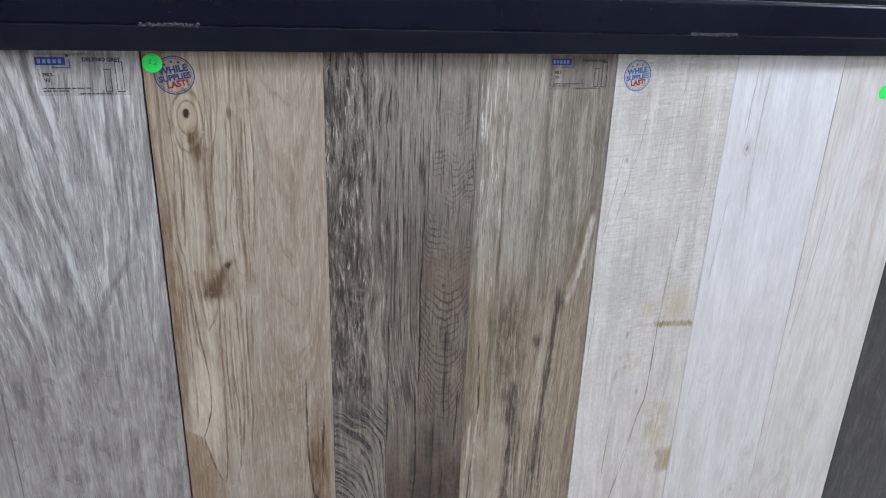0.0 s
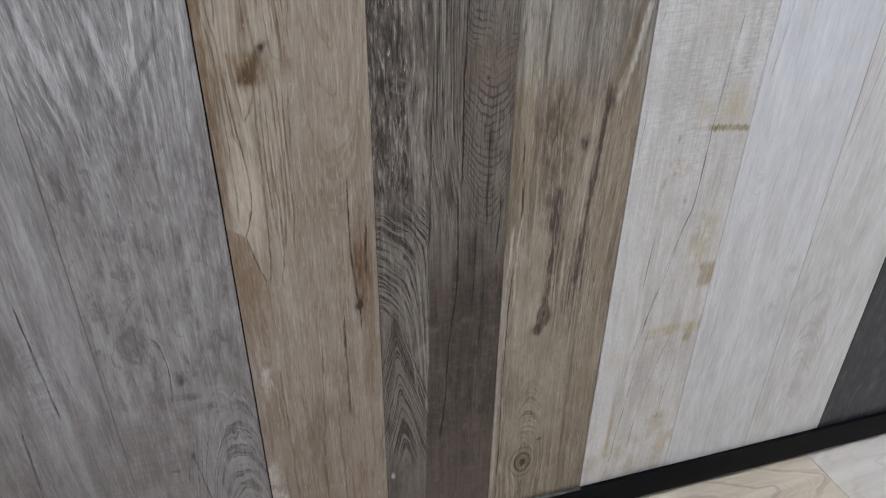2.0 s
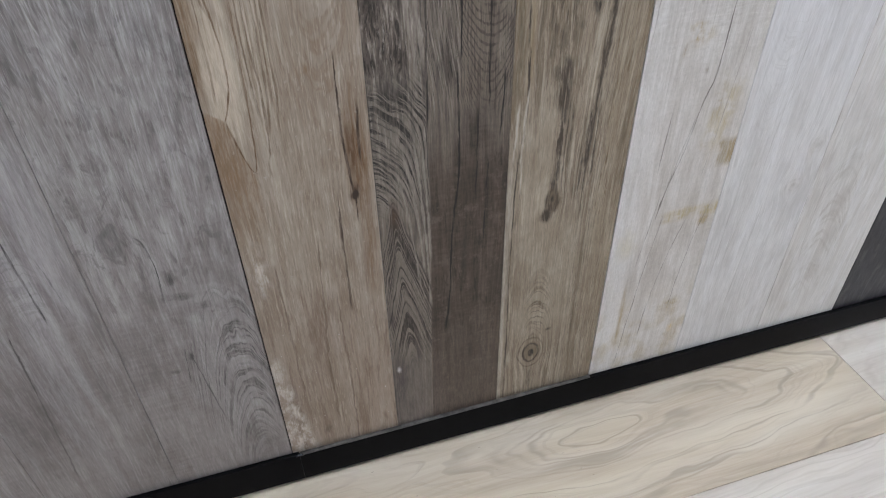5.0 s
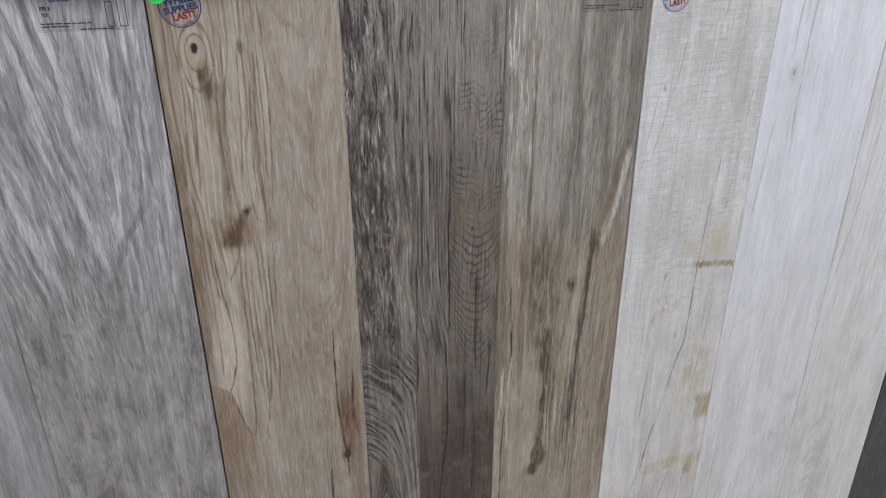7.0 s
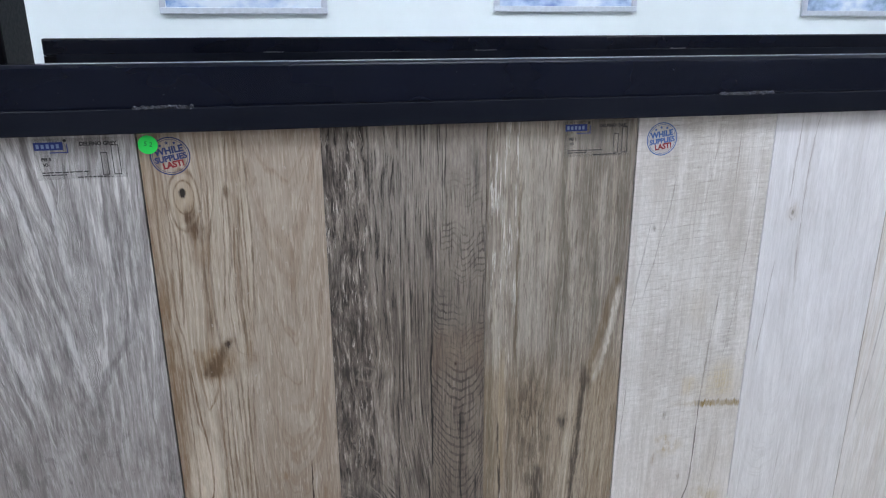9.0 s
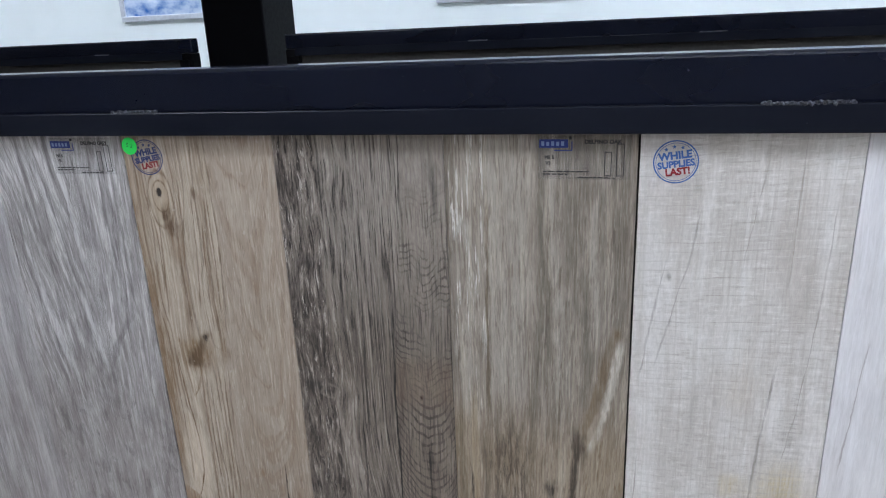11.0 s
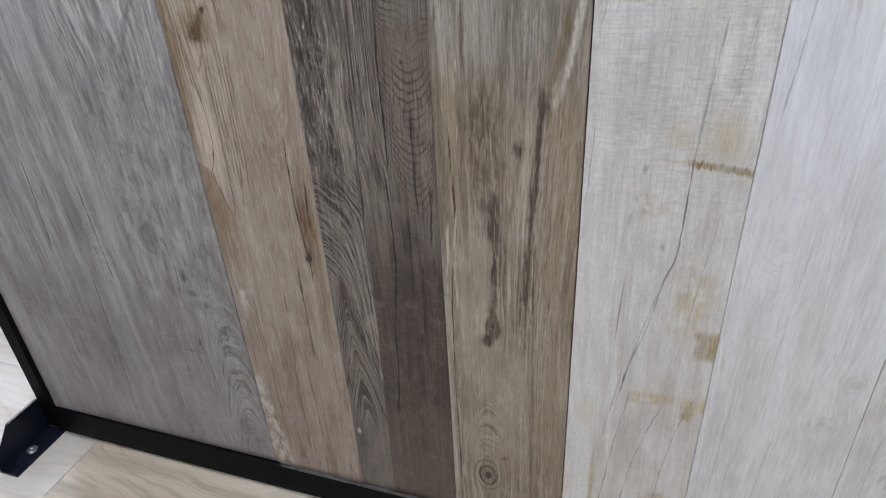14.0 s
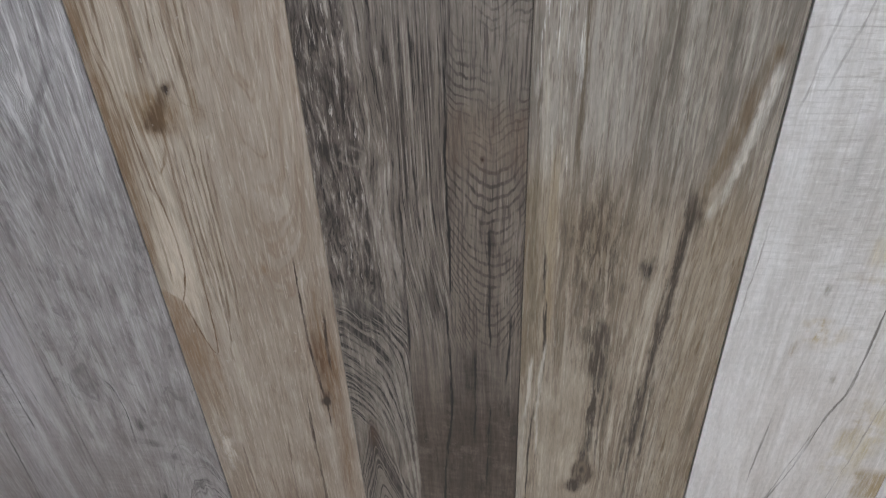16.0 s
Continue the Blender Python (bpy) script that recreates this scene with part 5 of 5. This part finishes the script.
def prism(pts, axis, a, b, bevel=0.0):
    """A flat outline drawn out along an axis from a to b. Outline in the other two axes, in order."""
    bm = bmesh.new()
    place = {"x": lambda p, d: (d, p[0], p[1]), "y": lambda p, d: (p[0], d, p[1]), "z": lambda p, d: (p[0], p[1], d)}[axis]
    face = bm.faces.new([bm.verts.new(place(p, a)) for p in pts])
    top = bmesh.ops.extrude_face_region(bm, geom=[face])["geom"]
    for q in top:
        if isinstance(q, bmesh.types.BMVert):
            q.co["xyz".index(axis)] = b
    bmesh.ops.recalc_face_normals(bm, faces=bm.faces)
    if bevel:
        bmesh.ops.bevel(bm, geom=list(bm.edges), offset=bevel, segments=2, profile=0.5, affect="EDGES")
    return bm


def to_mesh(name, bm, material):
    me = bpy.data.meshes.new(name)
    bm.to_mesh(me)
    bm.free()
    me.materials.append(material)
    return me


def part(name, bm, material, parent, label=""):
    """One mesh object under a thing or a part."""
    ob = new(name, to_mesh(name, bm, material))
    ob.parent = parent
    return tagged(ob, label)


def thing(name, bm, material, label, category, group="", kind="", at=None):
    ob = new(name, to_mesh(name, bm, material))
    if at:
        ob.location = at
    return tagged(ob, label, category, group, kind)


def base(name, label, category, group="", at=(0, 0, 0)):
    ob = new(name)
    ob.location = at
    return tagged(ob, label, category, group)


def words(name, body, size, m, material, parent, align="LEFT", bold=0.0):
    """Flat lettering as a mesh, set at m."""
    cu = bpy.data.curves.new(name, "FONT")
    cu.body, cu.size, cu.align_x, cu.extrude = body, size, align, 0.00004
    cu.resolution_u, cu.offset = 3, size * bold
    ob = new("lettering_source", cu)
    bpy.context.view_layer.update()
    me = bpy.data.meshes.new_from_object(ob.evaluated_get(bpy.context.evaluated_depsgraph_get()))
    bpy.data.objects.remove(ob)
    me.transform(m)
    me.materials.clear()
    me.materials.append(material)
    out = new(name, me)
    out.parent = parent
    return out


# ---------------------------------------------------------------- room shell
FLOOR_Z = 0.012
X0, X1, Y0, Y1, H = -5.0, 6.0, -3.6, 4.4, 3.0
# only the north wall is seen; the others are added, grey to dim the fill
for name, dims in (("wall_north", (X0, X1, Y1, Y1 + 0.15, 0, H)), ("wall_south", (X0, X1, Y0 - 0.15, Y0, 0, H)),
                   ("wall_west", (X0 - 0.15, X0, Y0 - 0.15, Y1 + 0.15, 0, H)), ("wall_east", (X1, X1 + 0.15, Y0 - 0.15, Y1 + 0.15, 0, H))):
    thing(name, boxed(*dims), WALL if name == "wall_north" else UNSEEN_WALL, "plain painted showroom wall", "wall", kind="structure")
thing("ceiling", boxed(X0 - 0.15, X1 + 0.15, Y0 - 0.15, Y1 + 0.15, H, H + 0.12), CEIL, "plain white showroom ceiling", "ceiling", kind="structure")
floor = thing("floor", boxed(X0 - 0.15, X1 + 0.15, Y0 - 0.15, Y1 + 0.15, -0.15, FLOOR_Z - 0.006), SLAB, "showroom floor of pale wood-look planks and veined tile", "floor", kind="structure")
thing("baseboard", boxed(X0, X1, Y1 - 0.012, Y1, FLOOR_Z, 0.1, bevel=0.002), WALL, "white baseboard along the wall", "baseboard", kind="structure")

# ceiling lamps
for lx, ly in LAMPS:
    lamp = base("ceiling_light", "flush white square ceiling light panel, switched on", "ceiling light", "ceiling lights", (lx, ly, H))
    rim = bmesh.new()
    for d in ((-0.62, 0.62, -0.32, -0.30), (-0.62, 0.62, 0.30, 0.32), (-0.62, -0.60, -0.30, 0.30), (0.60, 0.62, -0.30, 0.30)):
        box(rim, *d, -0.03, -0.002)
    part("frame", rim, CEIL, lamp)
    part("diffuser", boxed(-0.60, 0.60, -0.30, 0.30, -0.02, -0.006), LAMP, lamp, "glowing white diffuser")

# ---------------------------------------------------------------- display racks
LIFT = 0.095          # lower visible edge of the tiles
TOP = 1.290           # upper visible edge of the tiles
FACE = 0.850          # plane of the tile faces
WIDE = 2.412          # twelve tiles


def rack(name, x, y, top, label, wide=WIDE):
    """A black steel rack: square tube frame, proud lips that hold the tiles, board behind, four angle feet."""
    r = base(name, label, "display rack", "tile display racks", (x, y, FLOOR_Z))
    f, up, low = -0.003, top - FLOOR_Z, LIFT - FLOOR_Z
    part("top_tube", boxed(-0.050, wide + 0.050, f, f + 0.050, up + 0.0225, up + 0.0740, bevel=0.0065, seg=5), TUBE, r, "black square tube with rounded glossy edges")
    part("bottom_tube", boxed(0, wide, f, f + 0.050, 0.013, low - 0.030, bevel=0.003), SHADED_STEEL, r)
    for a in (-0.050, wide):
        part("side_post", boxed(a, a + 0.050, f, f + 0.050, 0.006, up + 0.0222, bevel=0.003), SHADED_STEEL, r)
    lip_y = (-0.0110, -0.0032)
    part("top_lip", boxed(-0.012, wide + 0.012, *lip_y, up, up + 0.0268, bevel=0.0014), STEEL, r)
    # thin strip that carries the ledge's gloss line as grey
    part("ledge", boxed(0.6155, 1.204, lip_y[0] + 0.0008, lip_y[1], low + 0.0012, low + 0.0042, bevel=0.0006), LEDGE, r, "dusty grey ledge under the tiles, its gloss line in the colour")
    part("bottom_lip", boxed(-0.012, 0.614, *lip_y, 0.013, low + 0.0065, bevel=0.0008), SHADED_STEEL, r)
    part("bottom_lip", boxed(0.6145, wide + 0.012, *lip_y, 0.013, low + 0.001, bevel=0.0008), SHADED_STEEL, r)
    part("side_lip", boxed(-0.034, 0.0, *lip_y, low + 0.007, up - 0.0005, bevel=0.0008), SHADED_STEEL, r)
    part("side_lip", boxed(wide, wide + 0.034, *lip_y, low + 0.0015, up - 0.0005, bevel=0.0008), SHADED_STEEL, r)
    part("backing_board", boxed(0.002, wide - 0.002, 0.012, 0.026, low - 0.02, up + 0.02), BOARD, r)
    for wx, wl in ((0.606, 0.060), (1.312, 0.076), (2.05, 0.06)):
        bead = bmesh.new()
        rnd = random.Random(int(wx * 1000))
        for i in range(44):
            c = (wx + wl * i / 43, -0.0095 + rnd.uniform(-0.001, 0.001), up + 0.0270 + rnd.uniform(-0.0012, 0.0014))
            bmesh.ops.create_icosphere(bead, subdivisions=1, radius=rnd.uniform(0.0012, 0.0026), matrix=Matrix.Translation(c) @ pose(0, 0, 0, rnd.uniform(0, 90), rnd.uniform(0, 90), rnd.uniform(0, 90)))
        part("weld_bead", bead, WELD, r, "rough grey weld bead with scraped paint")
    tack = bmesh.new()
    for i in range(4):
        bmesh.ops.create_icosphere(tack, subdivisions=1, radius=0.0032, matrix=Matrix.Translation((0.609 + 0.003 * i, -0.0105, low + 0.004 + 0.0006 * (i % 2))))
    part("weld_tack", tack, STEEL, r)
    for side, a in ((-1, -0.050), (1, wide + 0.050)):
        for way in (-1, 1):
            d0 = f if way < 0 else f + 0.050
            d1 = d0 + way * 0.145
            foot = prism([(a - 0.003, d0), (a - 0.003, d1), (a - side * 0.048, d1), (a - side * 0.048, d0)], "z", 0.0, 0.006)
            wall = prism([(d0, 0.006), (d0, 0.098), (d0 + way * 0.085, 0.098), (d1, 0.030), (d1, 0.006)], "x", a - 0.003, a + 0.003)
            me = to_mesh("tmp", wall, STEEL)
            foot.from_mesh(me)
            bpy.data.meshes.remove(me)
            bmesh.ops.recalc_face_normals(foot, faces=foot.faces)
            leg = part("foot", foot, STEEL, r, "black angle-iron foot")
            bolt = bmesh.new()
            bx, by = a - side * 0.022, d0 + way * 0.074
            bmesh.ops.create_cone(bolt, cap_ends=True, segments=20, radius1=0.0130, radius2=0.0130, depth=0.002, matrix=Matrix.Translation((bx, by, 0.007)))
            bmesh.ops.create_cone(bolt, cap_ends=True, segments=6, radius1=0.0088, radius2=0.0083, depth=0.006, matrix=Matrix.Translation((bx, by, 0.0105)))
            bmesh.ops.create_uvsphere(bolt, u_segments=12, v_segments=6, radius=0.0054, matrix=Matrix.Translation((bx, by, 0.013)) @ Matrix.Diagonal((1, 1, 0.8, 1)))
            part("bolt", bolt, GALV, leg, "shiny zinc hex bolt with washer")
    return r


rack("display_rack", -0.683, FACE, TOP, "black painted steel rack holding upright wood-look tiles")
rack("display_rack", -3.600, FACE, TOP, "black painted steel rack standing beside the tile rack")
rack("display_rack", -0.600, 2.42, TOP + 0.0375, "long black painted steel rack in the row behind", 4.2)
rack("display_rack", -3.485, 2.42, TOP + 0.0375, "black painted steel rack in the row behind")

# column behind the racks
col = base("column", "square black painted column between two racks", "column", at=(-0.90, 2.72, FLOOR_Z))
tagged(col, kind="structure")
part("shaft", boxed(-0.17, 0.085, -0.13, 0.13, 0.0, H - FLOOR_Z - 0.002, bevel=0.006), COLUMN, col)
part("base_trim", boxed(-0.18, 0.095, -0.14, 0.14, 0.001, 0.10, bevel=0.004), COLUMN, col)

# posters on the back wall
for n, (px, pz, pw, ph) in enumerate(POSTERS):
    fr = base("framed_poster", "landscape poster in a brushed aluminium frame on the white wall", "framed poster", "posters on the wall", (px, Y1, pz))
    part("backing", boxed(0.004, pw - 0.004, -0.012, 0.0, 0.004, ph - 0.004), ALU, fr)
    for d in ((0, pw, 0, 0.035), (0, pw, ph - 0.035, ph), (0, 0.035, 0.035, ph - 0.035), (pw - 0.035, pw, 0.035, ph - 0.035)):
        part("frame_side", boxed(d[0], d[1], -0.028, -0.004, d[2], d[3], bevel=0.003), ALU, fr)
    part("print", boxed(0.03, pw - 0.03, -0.016, -0.0125, 0.03, ph - 0.03), print_mat("poster_print", 3.0 * n, (lin(54, 108, 190), lin(70, 120, 190), lin(120, 140, 190), lin(130, 150, 176))[n % 4]), fr, "printed sheet in pale blue")

# ---------------------------------------------------------------- tiles in the rack

def tile(k, materials, label):
    """An upright plank tile of 20 by 120 cm, in its slot from the rack's edge."""
    left = -0.683 + (k // 3) * 0.603 + (k % 3) * 0.2006
    bm = boxed(0.0002, 0.2003 if k % 3 < 2 else 0.2001, 0.0, 0.009, -0.003, 1.2, bevel=0.0005, seg=1)
    for cut in CUTS:
        bmesh.ops.bisect_plane(bm, geom=list(bm.verts) + list(bm.edges) + list(bm.faces), plane_co=(0, 0, cut), plane_no=(0, 0, 1))
    for face in bm.faces:
        face.material_index = sum(face.calc_center_median().z > cut for cut in CUTS)
    ob = thing("wood_look_tile", bm, materials[0], label, "wall tile", "tiles in the rack", at=(left, FACE + random.Random(k).uniform(-0.0003, 0.0005), LIFT))
    for m in materials[1:]:
        ob.data.materials.append(m)
    return ob


tiles = [
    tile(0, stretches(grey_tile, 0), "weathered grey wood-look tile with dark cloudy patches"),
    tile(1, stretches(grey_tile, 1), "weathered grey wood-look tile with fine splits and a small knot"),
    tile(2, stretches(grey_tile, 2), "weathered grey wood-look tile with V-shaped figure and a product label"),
    tile(3, stretches(oak_tile), "warm brown oak-look tile with three dark knots and a round stamp"),
    tile(4, stretches(dark_tile), "dark brown-grey barnwood-look tile with coarse and arched grain"),
    tile(5, stretches(streaked_tile), "brown-grey streaked oak-look tile with two knots and a product label"),
    tile(6, stretches(cream_tile), "cream saw-marked wood-look tile with ochre stains and a round stamp"),
    tile(7, stretches(white_tile, 0), "cool whitewashed wood-look tile with small knots"),
    tile(8, stretches(white_tile, 1), "warm whitewashed wood-look tile with arched figure"),
    tile(9, stretches(slate_tile, 0.0), "dark charcoal wood-look tile"),
    tile(10, stretches(slate_tile, 5.0), "dark charcoal wood-look tile"),
    tile(11, stretches(slate_tile, 9.0), "dark charcoal wood-look tile"),
]


# ---------------------------------------------------------------- labels and stamps
def flat(dims, d0=-0.0004, d1=-0.0001):
    return boxed(dims[0], dims[1], d0, d1, dims[2], dims[3])


def upright(x, z, turn=0.0, depth=-0.0004):
    """Pose of lettering on a tile's face."""
    return pose(x, depth, z, 90, 0, 0) @ pose(0, 0, 0, 0, 0, turn)


def product_label(owner, x, z, title):
    """A clear label: logo block, title, two lines of ratings, two outlined shapes and lines of small print."""
    lab = part("product_label", flat((x, x + 0.092, z - 0.045, z), -0.00022, -0.00008), FILM, owner, "clear product label with dark print")
    lab.visible_shadow = False
    part("logo_block", flat((x + 0.001, x + 0.030, z - 0.0125, z - 0.004)), BLUE, lab, "blue logo block")
    for i in range(5):
        part("logo_shape", flat((x + 0.0032 + 0.0050 * i, x + 0.0062 + 0.0050 * i, z - 0.0106, z - 0.0060 - 0.0004 * (i % 2)), -0.00052, -0.00042), WHITE_INK, lab)
    part("logo_shape", flat((x + 0.016, x + 0.034, z - 0.0158, z - 0.0148)), BLUE, lab)
    part("logo_shape", flat((x + 0.0335, x + 0.0345, z - 0.0158, z - 0.006)), BLUE, lab)
    dot = bmesh.new()
    bmesh.ops.create_cone(dot, cap_ends=True, segments=12, radius1=0.0016, radius2=0.0016, depth=0.0003, matrix=Matrix.Translation((x + 0.0325, -0.0003, z - 0.0025)) @ pose(0, 0, 0, 90))
    part("logo_dot", dot, BLACK_INK, lab)
    words("title_lettering", title, 0.0056, upright(x + 0.0465, z - 0.0084), BLACK_INK, lab, bold=0.045)
    words("rating_lettering", "PEI 5", 0.0048, upright(x + 0.0065, z - 0.0240), BLACK_INK, lab, bold=0.05)
    words("rating_lettering", "V3", 0.0048, upright(x + 0.0075, z - 0.0300), BLACK_INK, lab, bold=0.05)
    for a, b, low, high in ((0.0665, 0.0735, -0.0415, -0.0165), (0.0780, 0.0860, -0.0415, -0.0085)):
        rim = bmesh.new()
        for d in ((a, b, low, low + 0.0009), (a, b, high - 0.0009, high), (a, a + 0.0008, low, high), (b - 0.0008, b, low, high)):
            box(rim, x + d[0], x + d[1], -0.0004, -0.0001, z + d[2], z + d[3])
        part("size_outline", rim, BLACK_INK, lab)
    for a, b, h in ((0.005, 0.053, 0.0370), (0.005, 0.030, 0.0398), (0.040, 0.072, 0.0430)):
        at, rnd = a, random.Random(int(h * 10000))
        while at < b:
            end = min(b, at + rnd.uniform(0.003, 0.008))
            part("small_print", flat((x + at, x + end, z - h - 0.0006, z - h + 0.0006)), BLACK_INK, lab)
            at = end + 0.0011
    for i in range(3):
        part("small_print", flat((x + 0.0665 + 0.0042 * i, x + 0.0688 + 0.0042 * i, z - 0.0438, z - 0.0432)), BLACK_INK, lab)


def round_stamp(owner, x, z, r, turn, ink):
    """A round printed stamp: rings, three stars and three words."""
    ring = bmesh.new()
    for ra, rb in ((r * 0.94, r), (r * 0.86, r * 0.885)):
        n = 48
        ins = [ring.verts.new((x + ra * math.cos(6.28319 * i / n), -0.00035, z + ra * math.sin(6.28319 * i / n))) for i in range(n)]
        out = [ring.verts.new((x + rb * math.cos(6.28319 * i / n), -0.00035, z + rb * math.sin(6.28319 * i / n))) for i in range(n)]
        for i in range(n):
            ring.faces.new((out[i], out[(i + 1) % n], ins[(i + 1) % n], ins[i]))
    st = part("round_stamp", ring, ink, owner, "round blue and red printed stamp")
    m = upright(x, z, turn)
    words("stamp_lettering", "WHILE", r * 0.48, m @ pose(0, r * 0.14, 0), ink, st, "CENTER", 0.044)
    words("stamp_lettering", "SUPPLIES", r * 0.42, m @ pose(0, -r * 0.24, 0), ink, st, "CENTER", 0.044)
    words("stamp_lettering", "LAST!", r * 0.44, m @ pose(r * 0.04, -r * 0.60, 0), RED, st, "CENTER", 0.044)
    for i in (-1, 0, 1):
        star = bmesh.new()
        pts = [m @ pose(i * r * 0.36, r * (0.70 - 0.08 * i * i), 0) @ Vector(((r * 0.11 if j % 2 == 0 else r * 0.045) * math.sin(j * math.pi / 5), (r * 0.11 if j % 2 == 0 else r * 0.045) * math.cos(j * math.pi / 5), 0)) for j in range(10)]
        star.faces.new([star.verts.new(p) for p in pts[::-1]])
        part("star", star, ink, st)


def price_dot(owner, x, z, body):
    """A round green paper sticker with handwriting."""
    bm = bmesh.new()
    bmesh.ops.create_cone(bm, cap_ends=True, segments=40, radius1=0.0104, radius2=0.0104, depth=0.0003, matrix=Matrix.Translation((x, -0.00055, z)) @ pose(0, 0, 0, 90))
    dot = part("round_sticker", bm, GREEN, owner, "round fluorescent green paper sticker")
    if body:
        words("handwriting", body, 0.0072, upright(x, z - 0.0015, -12.0, -0.0009), GREEN_INK, dot, "CENTER")


product_label(tiles[2], 0.096, 1.1915, "DELFINO GREY")
product_label(tiles[5], 0.101, 1.1925, "DELFINO OAK")
round_stamp(tiles[3], 0.033, 1.168, 0.0215, 10.0, STAMP_BLUE)
round_stamp(tiles[6], 0.034, 1.166, 0.0215, 8.0, STAMP_SKY)
price_dot(tiles[3], 0.0110, 1.1815, "5 2")
price_dot(tiles[8], 0.0935, 1.1385, "")

# ---------------------------------------------------------------- floor planks
BEIGE = floor_print("beige_floor_plank", lin(204, 194, 178), lin(190, 177, 158), lin(174, 160, 141), 0.62, ((1.16, 0.19), (0.36, 0.25)))
PALE = floor_print("pale_floor_plank", lin(210, 204, 196), lin(200, 192, 183), lin(184, 175, 165), 0.25, ((0.4, 0.16), (1.3, 0.26)))
VEIN = veined_floor()
LONG, DEEP = 1.705, 0.416


def plank_mesh(name, length, material):
    return to_mesh(name, boxed(0.0006, length - 0.0006, 0.0006, DEEP - 0.0006, -0.006, 0.0, bevel=0.0006, seg=1), material)


beige, pale = plank_mesh("floor_plank", LONG, BEIGE), plank_mesh("floor_plank", LONG, PALE)
for row in range(-8, 2):
    for i in range(-3, 4):
        x = -0.585 + i * LONG + (0.0 if row == 0 else (row * 0.57) % LONG)
        if x > X1 - LONG or x < X0:
            continue
        ob = new("floor_plank", beige if (row, i) in ((0, 0), (-3, 1), (1, 2)) else pale)
        ob.location = (x, 0.587 + row * DEEP, FLOOR_Z)
        ob.parent = floor
veined = to_mesh("floor_tile", boxed(0.001, 1.199, 0.001, 0.599, -0.006, 0.0, bevel=0.0006, seg=1), VEIN)
for j in range(4):
    for i in range(9):
        ob = new("floor_tile", veined)
        ob.location = (X0 + 0.02 + i * 1.2, 0.587 + 2 * DEEP + j * 0.6, FLOOR_Z)
        ob.parent = floor
